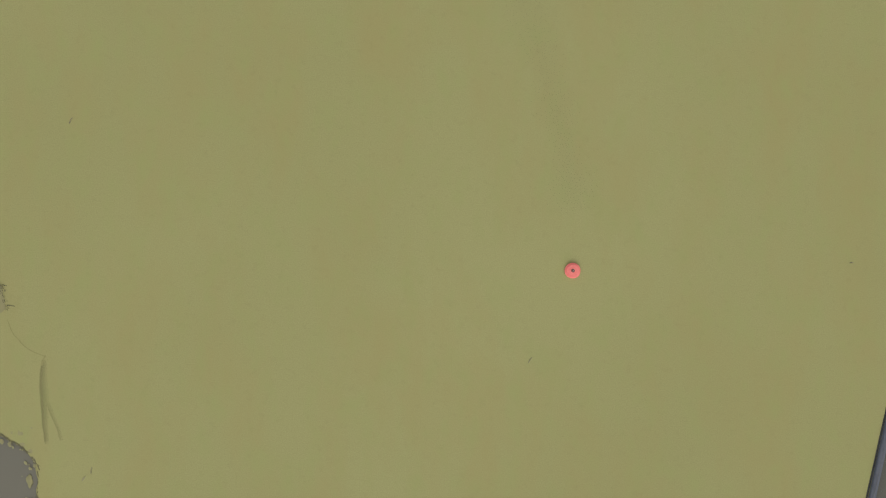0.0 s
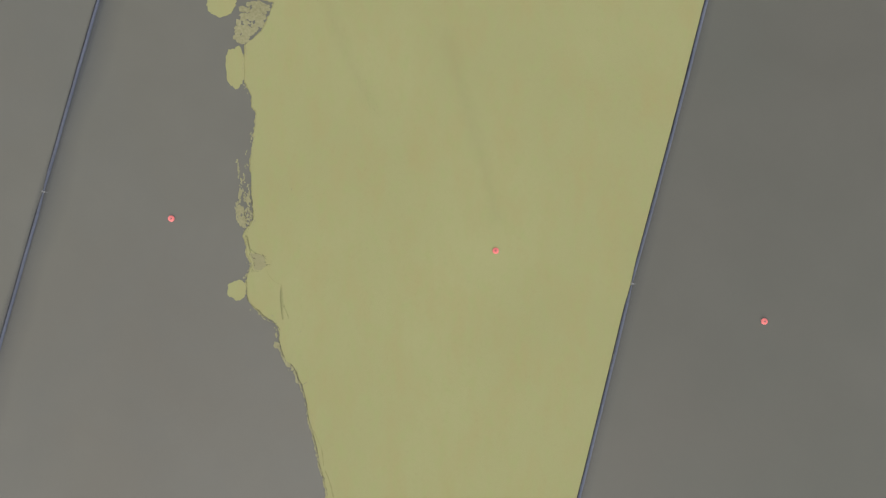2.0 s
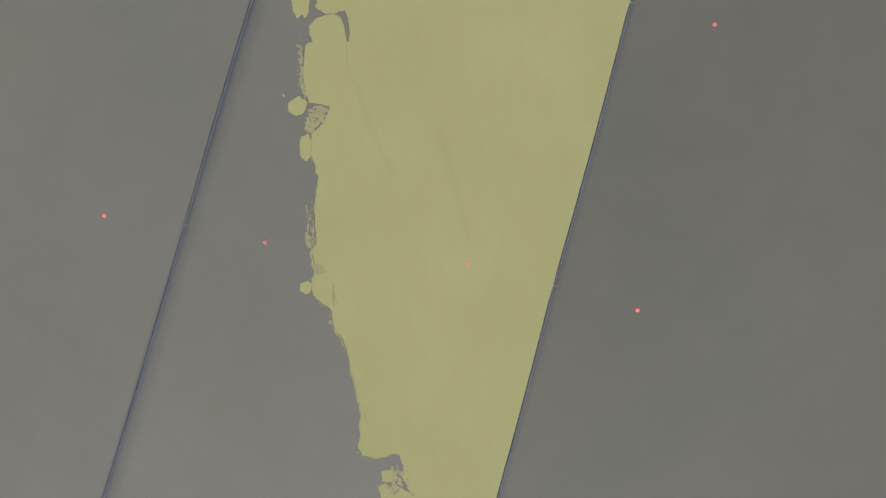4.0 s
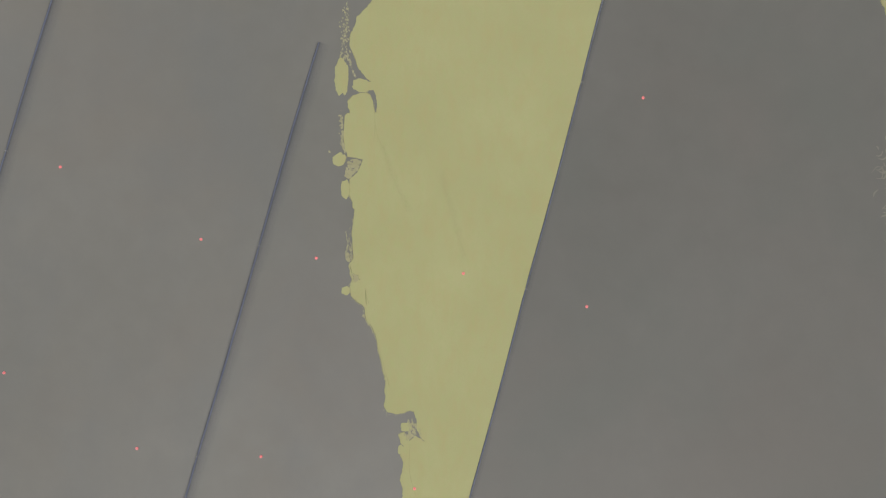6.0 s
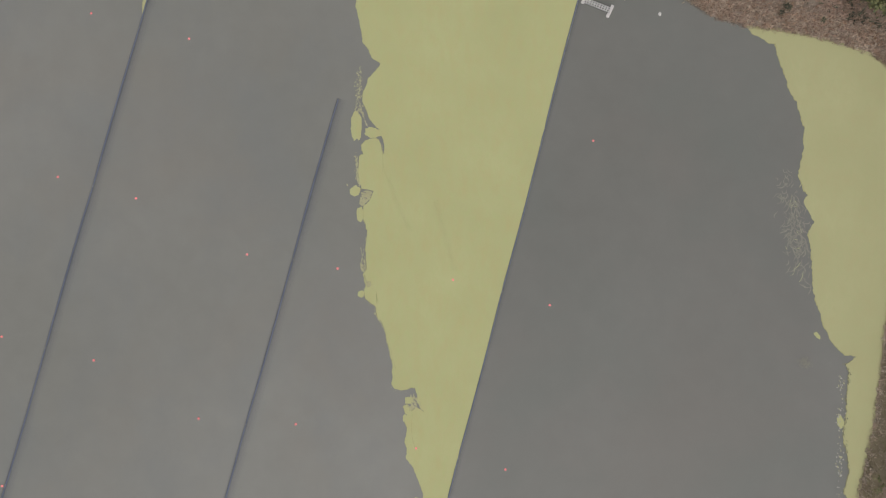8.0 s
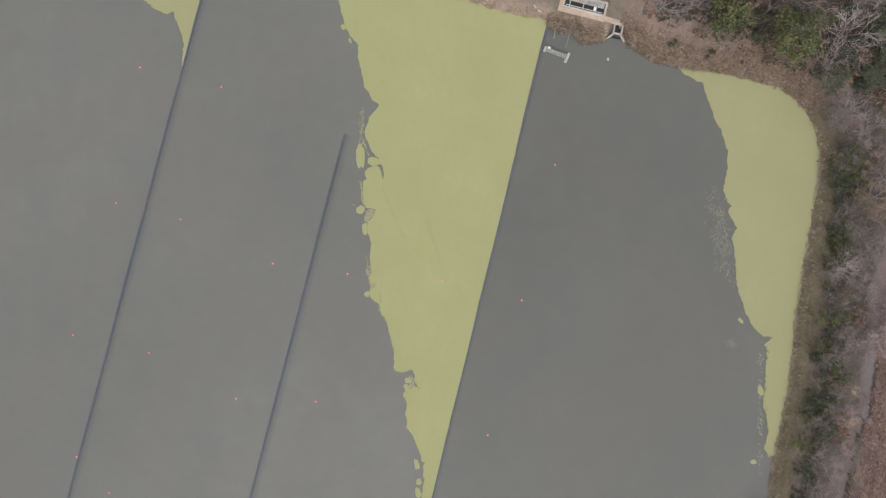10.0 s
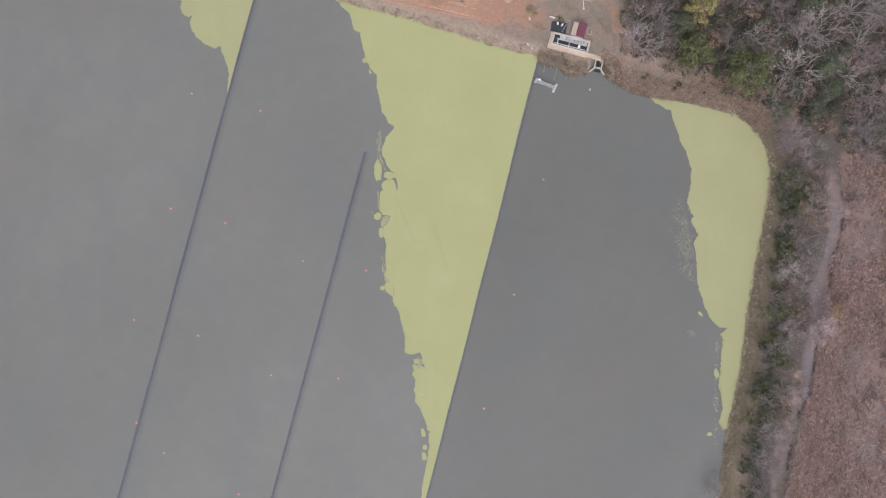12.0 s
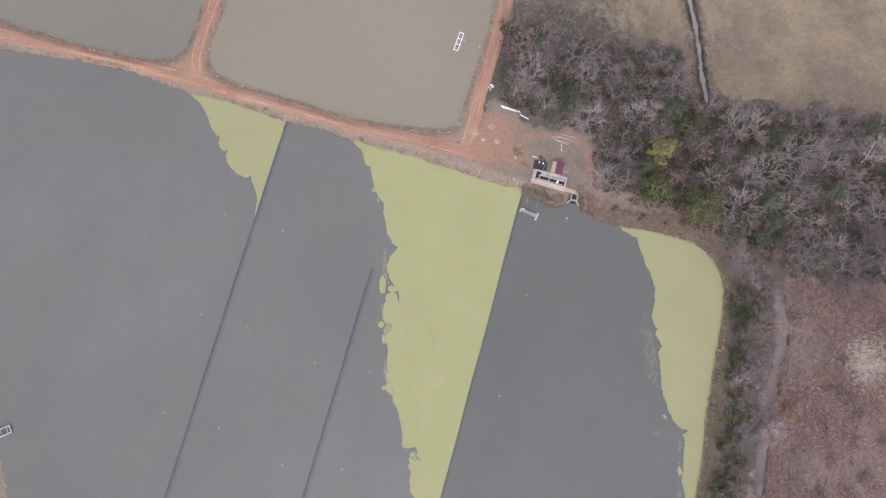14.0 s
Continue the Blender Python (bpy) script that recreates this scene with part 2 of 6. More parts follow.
DARK_INSIDE = mat("dark_glossy_inside", (0.025, 0.028, 0.03), (0.05, 0.052, 0.05), 1.0, 0.4, 0.1, 0)
FADED = mat("faded_grey_plastic", (0.38, 0.37, 0.35), (0.58, 0.56, 0.53), 16.0, 2.0, 0.6, 0.2)
SEAM = mat("dull_olive_weed", (0.235, 0.225, 0.105), (0.305, 0.295, 0.145), 12.0, 1.5, 0.85, 0.3, world_space=True)
CREEK_WATER = water_mat("pale_creek_water", (0.21, 0.2, 0.2), (0.29, 0.28, 0.28))
WET_MUD = water_mat("thin_grey_water_over_mud", (0.135, 0.12, 0.118), (0.185, 0.165, 0.162))
WHITE = mat("white_plastic", (0.68, 0.67, 0.64), (0.82, 0.81, 0.79), 16.0, 2.0, 0.45, 0.1)
BLACK = mat("black_plastic", (0.02, 0.022, 0.026), (0.05, 0.053, 0.06), 14.0, 1.5, 0.5, 0.2)
RED_ROOF = mat("dull_maroon_metal", (0.115, 0.038, 0.052), (0.18, 0.064, 0.08), 10.0, 1.2, 0.5, 0.15)
TAN_ROOF = mat("weathered_tan_board", (0.36, 0.29, 0.22), (0.52, 0.43, 0.34), 9.0, 1.5, 0.8, 0.2)
BARK = mat("grey_bark", (0.17, 0.148, 0.138), (0.315, 0.283, 0.265), 9.0, 1.0, 0.9, 0.4, per_object=0.6)
PALE_BARK = mat("bleached_bark", (0.38, 0.345, 0.32), (0.58, 0.54, 0.5), 9.0, 1.0, 0.9, 0.3)
TWIG = leaf_mat("grey_mauve_twigs", (0.165, 0.134, 0.13), (0.33, 0.268, 0.262), 0.6)
TWIG_PALE = leaf_mat("pale_dry_twigs", (0.28, 0.24, 0.225), (0.45, 0.385, 0.36), 0.5)
LEAF = leaf_mat("olive_evergreen_leaves", (0.044, 0.053, 0.022), (0.128, 0.13, 0.052), 0.4)
LEAF_DARK = leaf_mat("dark_evergreen_leaves", (0.044, 0.054, 0.034), (0.106, 0.117, 0.066), 0.5)
LEAF_YELLOW = leaf_mat("yellow_green_leaves", (0.15, 0.13, 0.05), (0.29, 0.245, 0.10), 0.3)
LEAF_BROWN = leaf_mat("rusty_dry_leaves", (0.17, 0.11, 0.08), (0.38, 0.26, 0.19), 0.5)
STRAW = leaf_mat("dry_straw_blades", (0.27, 0.215, 0.165), (0.46, 0.37, 0.285), 0.3)
BRUSH_STEM = leaf_mat("reddish_dead_stems", (0.145, 0.098, 0.083), (0.37, 0.252, 0.213), 0.3)
PALE_STRAW = leaf_mat("bleached_straw", (0.36, 0.31, 0.25), (0.58, 0.51, 0.42), 0.3)
LEAF_ORANGE = leaf_mat("orange_dry_leaves", (0.23, 0.125, 0.055), (0.40, 0.235, 0.10), 0.3)
TWIG_MAUVE = leaf_mat("fine_mauve_twigs", (0.235, 0.185, 0.18), (0.42, 0.335, 0.325), 0.4)
GREEN_BLADE = leaf_mat("green_grass_blades", (0.08, 0.085, 0.035), (0.20, 0.19, 0.09), 0.3)

# ---- helpers for shapes ----
import functools
from mathutils.geometry import delaunay_2d_cdt


def part(name, bm, material, parent=None, label=""):
    """Links a bmesh or a finished mesh as one object, under a thing or a part."""
    if isinstance(bm, bpy.types.Mesh):
        me = bm
    else:
        bmesh.ops.recalc_face_normals(bm, faces=bm.faces)
        me = bpy.data.meshes.new(name)
        bm.to_mesh(me)
        bm.free()
    if material and not me.materials:
        me.materials.append(material)
    ob = new(name, me)
    if parent:
        ob.parent = parent
    return tagged(ob, label)


def from_lists(name, verts, faces):
    me = bpy.data.meshes.new(name)
    me.from_pydata(verts, [], faces)
    me.update()
    return me


def box(bm, cx, cy, cz, sx, sy, sz, rz=0.0, bevel=0.0):
    r = bmesh.ops.create_cube(bm, size=1.0, matrix=pose(cx, cy, cz, 0, 0, rz) @ Matrix.Diagonal((sx, sy, sz, 1)))
    if bevel:
        edges = list({e for v in r["verts"] for e in v.link_edges})
        bmesh.ops.bevel(bm, geom=edges, offset=bevel, segments=2, affect="EDGES", profile=0.6)
    return bm


def tube(bm, a, b, ra, rb=None, sides=10):
    a, b = Vector(a), Vector(b)
    q = (b - a).to_track_quat("Z", "Y").to_matrix().to_4x4()
    bmesh.ops.create_cone(bm, cap_ends=True, segments=sides, radius1=ra, radius2=ra if rb is None else rb, depth=(b - a).length, matrix=Matrix.Translation((a + b) / 2) @ q)
    return bm


def thing(name, m, label, category, group="", kind=""):
    ob = new(name)
    ob.empty_display_size = 0.3
    ob.matrix_basis = m
    return tagged(ob, label, category, group, kind)


def smooth(a, b, x):
    t = np.clip((x - a) / (b - a), 0, 1)
    return t * t * (3 - 2 * t)


LATTICE = np.random.RandomState(7).rand(256, 256)


def vnoise(x, y, size, octaves=3):
    """Smooth noise from 0 to 1 over the plan."""
    total, weight, amp = 0.0, 0.0, 1.0
    x, y = np.asarray(x, float) / size + 61.3, np.asarray(y, float) / size + 37.7
    for _ in range(octaves):
        i, j = np.floor(x).astype(int), np.floor(y).astype(int)
        u, v = x - i, y - j
        u, v = u * u * (3 - 2 * u), v * v * (3 - 2 * v)
        a, b = LATTICE[i % 256, j % 256], LATTICE[(i + 1) % 256, j % 256]
        c, d = LATTICE[i % 256, (j + 1) % 256], LATTICE[(i + 1) % 256, (j + 1) % 256]
        total = total + amp * ((a * (1 - u) + b * u) * (1 - v) + (c * (1 - u) + d * u) * v)
        weight += amp
        amp, x, y = amp * 0.5, x * 2.03 + 11.1, y * 2.03 + 5.7
    return total / weight


def line_dist(x, y, line):
    """Distance in plan from points to a line of many straights."""
    best = np.full(np.shape(x), 1e9)
    for (ax, ay), (bx, by) in zip(line[:-1], line[1:]):
        dx, dy = bx - ax, by - ay
        t = np.clip(((x - ax) * dx + (y - ay) * dy) / (dx * dx + dy * dy), 0, 1)
        best = np.minimum(best, np.hypot(x - ax - t * dx, y - ay - t * dy))
    return best


def inside(x, y, poly):
    hit = np.zeros(np.shape(x), bool)
    for (ax, ay), (bx, by) in zip(poly, poly[1:] + poly[:1]):
        if ay != by:
            hit ^= ((ay > y) != (by > y)) & (x < (bx - ax) * (y - ay) / (by - ay) + ax)
    return hit


def to_edge(x, y, poly):
    """Signed distance to a closed outline: negative within."""
    d = line_dist(x, y, list(poly) + [poly[0]])
    return np.where(inside(x, y, list(poly)), -d, d)


def ragged(line, step, amp, seed, closed=False):
    """A line cut into short steps that wander to both sides, as a natural edge does."""
    pts = list(line) + ([line[0]] if closed else [])
    out = []
    for k, ((ax, ay), (bx, by)) in enumerate(zip(pts[:-1], pts[1:])):
        length = math.hypot(bx - ax, by - ay)
        count = max(1, int(length / step))
        nx, ny = -(by - ay) / length, (bx - ax) / length
        for i in range(count):
            t = i / count
            x, y = ax + (bx - ax) * t, ay + (by - ay) * t
            off = sum(w * (noise.noise((x * f + seed, y * f, seed * 1.7))) for w, f in ((1.0, 0.9), (0.7, 2.3), (0.5, 6.0)))
            out.append((x + nx * off * amp, y + ny * off * amp))
    if not closed:
        out.append(tuple(pts[-1]))
    return out


def sheet(name, outline, z, thick=0.0):
    """A flat sheet with the given outline, with an edge that drops by thick."""
    vs, _, fs, *_ = delaunay_2d_cdt([Vector(p) for p in outline], [], [list(range(len(outline)))], 1, 1e-4)
    verts, faces = [(v.x, v.y, z) for v in vs], [list(f) for f in fs]
    if thick:
        n, k = len(verts), len(outline)
        verts += [(x, y, z - 0.001) for x, y in outline] + [(x, y, z - thick) for x, y in outline]
        faces += [(n + i, n + (i + 1) % k, n + k + (i + 1) % k, n + k + i) for i in range(k)]
    return from_lists(name, verts, faces)


def add_tube(verts, faces, pts, radii, sides):
    """A tapered, bent tube through the points."""
    start = len(verts)
    for k, (p, r) in enumerate(zip(pts, radii)):
        t = (pts[min(k + 1, len(pts) - 1)] - pts[max(k - 1, 0)]).normalized()
        u = t.orthogonal().normalized()
        v = t.cross(u)
        for j in range(sides):
            a = j / sides * math.tau
            verts.append(p + (u * math.cos(a) + v * math.sin(a)) * r)
    for k in range(len(pts) - 1):
        for j in range(sides):
            a, b = start + k * sides + j, start + k * sides + (j + 1) % sides
            faces.append((a, b, b + sides, a + sides))


# ---- the plan: shores, dikes, roads ----
NORTH_SHORE = [
    (-98, 75), (-86, 73), (-78, 71.4), (-66, 69.4), (-55.5, 67.1), (-46.2, 63.5), (-41, 61.6), (-33.2, 59.9), (-26.8, 57.6), (-19.7, 55),
    (-12.8, 53.4), (-5.2, 50.7), (-0.1, 49.1), (8.8, 46.6), (17.2, 43.6), (24.6, 41), (32.6, 38.9), (33.6, 37.9), (36.5, 37.5), (37.9, 35.8),
    (40.9, 36.1), (44.2, 35.6), (46.2, 33.8), (48.5, 32.2), (53.4, 30.7),
]
EAST_SHORE = [
    (57, 30.2), (61.8, 29.3), (66.1, 28), (68.9, 26.9), (70.7, 25.5), (72.2, 23.5), (73.7, 20), (74, 16.1), (73.1, 10.3), (72, 5.6),
    (70.4, -2), (69.1, -7.7), (67.6, -17.1), (66.6, -21.8), (65.3, -26.4), (64, -31.9), (63.4, -35.6), (62.8, -39.5),
]
FAR_SHORE = [(61, -50), (56, -60), (40, -64), (-50, -64), (-62, -58), (-67.8, -43), (-74, -25.6), (-76.7, -16), (-88, 30)]
POND = NORTH_SHORE + EAST_SHORE + FAR_SHORE
POND_EAST = [
    (-30, 104), (-33.8, 84.4), (-35.5, 78.9), (-37.2, 74.1), (-37.3, 69.3), (-35.5, 66.6), (-30.9, 64.3), (-23.2, 61.8), (-14.2, 59), (-5.3, 56),
    (4.8, 54.2), (13.5, 53.1), (17.3, 53.5), (18.8, 54.8), (20, 59.4), (22.3, 66), (24.9, 75.4), (26.9, 83.6), (30, 104),
]
POND_WEST = [(-110, 104), (-110, 88), (-86.7, 80.5), (-75.8, 76.6), (-63.7, 73.1), (-54.4, 70.6), (-48.6, 69.9), (-45.4, 70.8), (-43.5, 72.1), (-41.8, 76.2), (-40.8, 80.3), (-40, 84.5), (-37, 104)]
DIKE_ROAD = [(-112, 82), (-85.8, 76.4), (-72.5, 73.5), (-59.2, 70.3), (-48.7, 67.1), (-40.9, 65), (-30.6, 61.5), (-17.8, 58.1), (-5.1, 54.1), (7.4, 51), (17.3, 48.4), (24.5, 46.3)]
MIDDLE_ROAD = [(-33, 104), (-36.8, 84.1), (-39, 77.2), (-40.4, 70.4), (-40.2, 65.2)]
NORTH_ROAD = [(33, 104), (29.4, 83.1), (27.4, 75), (25.1, 66.9), (22.9, 60.3), (22, 55.1), (21, 51.2), (19.6, 48.2)]
WASH = [(82.7, 26), (84.8, 21.5), (85.7, 15), (86.1, 9.9), (85.5, 5.8), (83.9, 0.5), (82.1, -5.2), (80.9, -11), (80.0, -16), (79.1, -21.5), (77.3, -25.5), (75.2, -30.4), (73.6, -35.7), (72.3, -42), (69, -60)]
CREEK = [(69, 104), (70.7, 83), (71.8, 74.8), (72.3, 66.7), (73.1, 58.5)]
WOOD = [
    (29, 78), (42.5, 73), (55, 70.5), (66, 68.5), (68.6, 58.8), (75.5, 56), (91.3, 55), (111.3, 51), (121, 50), (121, 17), (108.3, 16.5), (91, 18.5),
    (86.5, 24), (77.1, 27), (70, 31.5), (57.3, 36.5), (49, 40), (49.5, 51.3), (38.1, 56), (29.5, 60),
]
YARD_TRACKS = [[(19, 48.6), (26, 50), (33, 50.8), (43, 51.2), (46.4, 48.4), (47.4, 43.3), (49, 39.5)], [(21, 50.5), (25.5, 53.2), (30, 53)], [(22, 49), (30.2, 48.3), (33.5, 47.2)], [(20, 47.6), (26, 46), (31.5, 45.2), (33, 44.6)]]
YARD = [(18, 47), (21, 52), (23.6, 57), (26.5, 58.2), (30.5, 56), (36, 53.5), (48, 51), (48.5, 41), (44, 37), (36, 40), (30, 42)]


def land(x, y):
    """Height of the ground, and the masks of its covers, over the plan."""
    x, y = np.asarray(x, float), np.asarray(y, float)
    d_main, d_e, d_w = (to_edge(x, y, p) for p in (POND, POND_EAST, POND_WEST))
    d = np.minimum(np.minimum(d_main, d_e), d_w)
    d = d + (vnoise(x, y, 1.6) - 0.5) * 0.5 * smooth(6, 0, np.abs(d))
    road = np.minimum(np.minimum(line_dist(x, y, DIKE_ROAD), line_dist(x, y, MIDDLE_ROAD)), line_dist(x, y, NORTH_ROAD))
    yard = to_edge(x, y, YARD)
    wash, creek = line_dist(x, y, WASH), line_dist(x, y, CREEK)
    outer = smooth(4.0, 8.5, d_main) * smooth(48, 58, x)
    rough = smooth(2.0, 3.5, road) * smooth(-1, 2, yard)
    h = np.where(d < 0, np.maximum(d * 0.45, -1.3), 0.9 * smooth(-0.25, 2.4, d) - 0.11)
    h = h + np.where(d > 0, -0.35 * outer + rough * smooth(0.5, 3, d) * (vnoise(x, y, 5.0) - 0.5) * 0.25, 0)
    h = np.where(d > 3, h - 0.35 * smooth(3.4, 1.4, wash) * outer - 0.5 * smooth(1.5, 0.4, creek), h)
    pit = np.hypot(x - 38.6, y - 41.2)
    h = np.where((d > 0.3) & (pit < 7), np.minimum(h, 0.58 + 0.3 * smooth(4.2, 7, pit)), h)
    h = np.where(np.hypot(x - 43.55, y - 36.9) < 1.3, np.minimum(h, -0.15), h)
    wood = to_edge(x, y, WOOD)
    wander = (vnoise(x, y, 3.5) - 0.5) * 2.6
    clay = np.maximum(smooth(2.2, 0.8, road + 0.3 * wander) * 1.0, smooth(2.0, -4.0, yard) * (0.18 + 0.5 * smooth(38, 27, x + 0.8 * wander)))
    clay = np.maximum(clay, smooth(4.2, 2.0, np.hypot(x + 40.8, y - 67.4)))
    worn = functools.reduce(np.minimum, [line_dist(x, y, t) for t in YARD_TRACKS])
    clay = np.maximum(clay, smooth(2.4, 0.3, worn + 0.5 * wander) * 0.5)
    sand = np.zeros_like(x)
    for sx, sy, sr in ((22.2, 52.0, 1.5), (25.6, 51.4, 1.2), (18.2, 49.0, 1.8), (22.3, 48.0, 1.0), (36.5, 51.5, 1.3), (76.8, -23.8, 2.5), (77.7, -20.3, 1.8), (75.4, -29, 1.3)):
        sand = np.maximum(sand, smooth(sr * 1.5, 0.2, np.hypot(x - sx, (y - sy) * 0.8) + 0.6 * wander) * 0.5)
    east = x - np.interp(y, [-60, -42, -32, -25, -19, -6, 0, 5, 11, 18, 24], [71, 74.3, 76.5, 79, 80.6, 82.8, 84.2, 86.2, 87.6, 86.4, 84])
    brush = smooth(-0.6, 0.9, east + 0.6 * wander) * smooth(23, 16, y)
    near = smooth(260, 150, np.abs(x)) * smooth(240, 130, np.abs(y))
    masks = {
        "bank": smooth(4.8, 3.0, d) * smooth(-0.4, 0.1, d),
        "turf": smooth(-0.3, 1.0, d_main + 0.6 * wander) * smooth(6.2, 4.4, d_main) * (x > 58) * smooth(29, 25, y) * 0.9,
        "field": smooth(-1, 7, wood + 4 * wander) * smooth(50, 56, y) * (0.48 + 0.47 * smooth(50, 76, x)) * (x > 31) * (0.55 + 0.45 * smooth(1.5, 5, creek)),
        "brush": np.clip(brush, 0, 1),
        "wash": smooth(2.1, 0.6, wash + 0.7 * wander) * (0.52 + 0.2 * smooth(-26, -18, y)) * smooth(25, 12, y),
        "rut": np.maximum(smooth(0.55, 0.15, np.abs(d_main - 2.35 + 0.15 * wander)), np.maximum(smooth(0.55, 0.15, np.abs(d_main - 4.05 + 0.15 * wander)), smooth(1.5, 0.8, np.abs(d_main - 3.9 + 0.2 * wander)) * 1.5 * smooth(6, -2, y))) * 0.55 * (x > 58) * smooth(30, 27, y) * (0.6 + 0.5 * vnoise(x, y, 5.0)),
        "sand": sand,
        "dirt": np.maximum(smooth(2.5, -1.5, yard + 2.2 * wander), smooth(8.0, 4.0, np.abs(d_main - 2) + (x < 42) * 20 + (y < 24) * 20)) * 0.85,
        "clay": np.clip(clay, 0, 1),
    }
    return h, {name: value * near for name, value in masks.items()}


def ground_sheet():
    xs = np.r_[-3000, -900, -300, -160, np.arange(-112, 136.01, 0.68), 180, 320, 900, 3000]
    ys = np.r_[-3000, -900, -300, -130, np.arange(-68, 112.01, 0.68), 160, 320, 900, 3000]
    gx, gy = np.meshgrid(xs, ys)
    h, masks = land(gx, gy)
    far = np.maximum(np.maximum(np.abs(gx) - 150, 0), np.maximum(np.abs(gy) - 125, 0))
    h = np.where(far > 0, 0.6, h)
    nx, ny = len(xs), len(ys)
    verts = np.stack([gx.ravel(), gy.ravel(), h.ravel()], 1)
    i = (np.arange(ny - 1)[:, None] * nx + np.arange(nx - 1)[None]).ravel()
    me = from_lists("ground", verts.tolist(), np.stack([i, i + 1, i + nx + 1, i + nx], 1).tolist())
    for name, values in masks.items():
        me.attributes.new(name, "FLOAT", "POINT").data.foreach_set("value", values.ravel().astype(np.float32))
    me.polygons.foreach_set("use_smooth", np.ones(len(me.polygons), bool))
    return tagged(part("ground", me, GROUND), "bare winter ground of litter, dry grass and red clay", "ground", kind="structure")


ground_sheet()


def grown(poly, by):
    """A closed outline pushed outwards."""
    turn = sum(a[0] * b[1] - b[0] * a[1] for a, b in zip(poly, poly[1:] + poly[:1]))
    out = []
    for p, q, r in zip(poly[-1:] + poly[:-1], poly, poly[1:] + poly[:1]):
        t = Vector((r[0] - p[0], r[1] - p[1])).normalized() * (1 if turn > 0 else -1)
        out.append((q[0] + t.y * by, q[1] - t.x * by))
    return out


# the boom parts the large pond in two; the far side's darker colour imitates weaker sky reflection
wide = grown(POND, 1.0)
POND_BEHIND = [(33.1, 40.7)] + wide[17:45] + [(3.9, -65.0)]
POND_BIG = wide[:17] + [(33.1, 40.7), (3.9, -65.0)] + wide[46:]
for outline, stuff, words in (
    (POND_BIG, WATER, "still murky grey water of the large pond"),
    (POND_BEHIND, WATER_DIM_SKY, "still grey water beyond the boom that holds the duckweed, darkened for weaker sky reflection"),
    (grown(POND_EAST, 1.0), WATER_TAN, "still murky tan water of a neighbouring pond"),
    (grown(POND_WEST, 1.0), WATER_OLIVE, "still murky olive water of a neighbouring pond"),
):
    tagged(part("water", sheet("water", outline, 0.0), stuff), words, "water", kind="structure")


def road_strip(line, half, seed, words, fade=0.0):
    """A clay track with two worn ruts, ragged edges and a low crown."""
    pts = []
    for (ax, ay), (bx, by) in zip(line[:-1], line[1:]):
        k = max(1, int(math.hypot(bx - ax, by - ay) / 0.4))
        pts += [(ax + (bx - ax) * i / k, ay + (by - ay) * i / k) for i in range(k)]
    pts = np.array(pts + [line[-1]])
    for _ in range(12):
        pts[1:-1] = (pts[:-2] + 2 * pts[1:-1] + pts[2:]) / 4
    t = np.gradient(pts, axis=0)
    t /= np.linalg.norm(t, axis=1)[:, None]
    across = np.linspace(-1, 1, 35)
    s = np.arange(len(pts))
    left = half * (0.85 + 0.4 * vnoise(s * 0.6, s * 0 + seed, 2.0))
    right = half * (0.85 + 0.4 * vnoise(s * 0.6, s * 0 + seed + 40, 2.0))
    if fade:
        ends = np.clip((len(pts) - 1 - s) * 0.4 / fade, 0.03, 1) ** 0.6
        left, right = left * ends, right * ends
    w = np.where(across[None] < 0, across[None] * left[:, None], across[None] * right[:, None])
    x, y = pts[:, 0, None] + t[:, 1, None] * w, pts[:, 1, None] - t[:, 0, None] * w
    h, _ = land(x, y)
    rut = np.exp(-(((np.abs(w) - 0.8) / 0.2) ** 2))
    z = h + 0.05 - 0.035 * rut + 0.03 * (vnoise(x, y, 0.8) - 0.5)
    z[:, (0, -1)] = h[:, (0, -1)] - 0.06
    n = len(across)
    i = (np.arange(len(pts) - 1)[:, None] * n + np.arange(n - 1)[None]).ravel()
    faces = np.stack([i, i + 1, i + n + 1, i + n], 1)
    me = from_lists("road", np.stack([x.ravel(), y.ravel(), z.ravel()], 1).tolist(), faces.tolist())
    me.materials.append(CLAY)
    me.materials.append(CLAY_RUT)
    middle = (w[:-1, :-1] + w[1:, 1:]) / 2
    lanes = np.minimum(np.abs(np.abs(middle) - 0.8), np.minimum(np.abs(middle - 0.25), np.abs(middle + 1.15)) + 0.07)
    lane = lanes < 0.03 + 0.2 * (vnoise(s[:-1, None] * 0.6 + 9 * across[None, :-1], s[:-1, None] * 0 + seed, 1.7) - 0.2)
    worn = vnoise((x[:-1, :-1] + 3 * seed), y[:-1, :-1], 4.5) > 0.4
    me.polygons.foreach_set("material_index", (lane & worn).ravel().astype(np.int32))
    me.polygons.foreach_set("use_smooth", np.ones(len(me.polygons), bool))
    return tagged(part("road", me, None), words, "road", kind="structure")


road_strip(DIKE_ROAD, 1.5, 1.0, "rutted red clay track along the dike between the ponds", 7.0)
road_strip(MIDDLE_ROAD, 1.6, 9.0, "red clay track on the dike that parts two ponds")
road_strip(NORTH_ROAD, 1.7, 17.0, "red clay track beside the tan pond", 4.0)

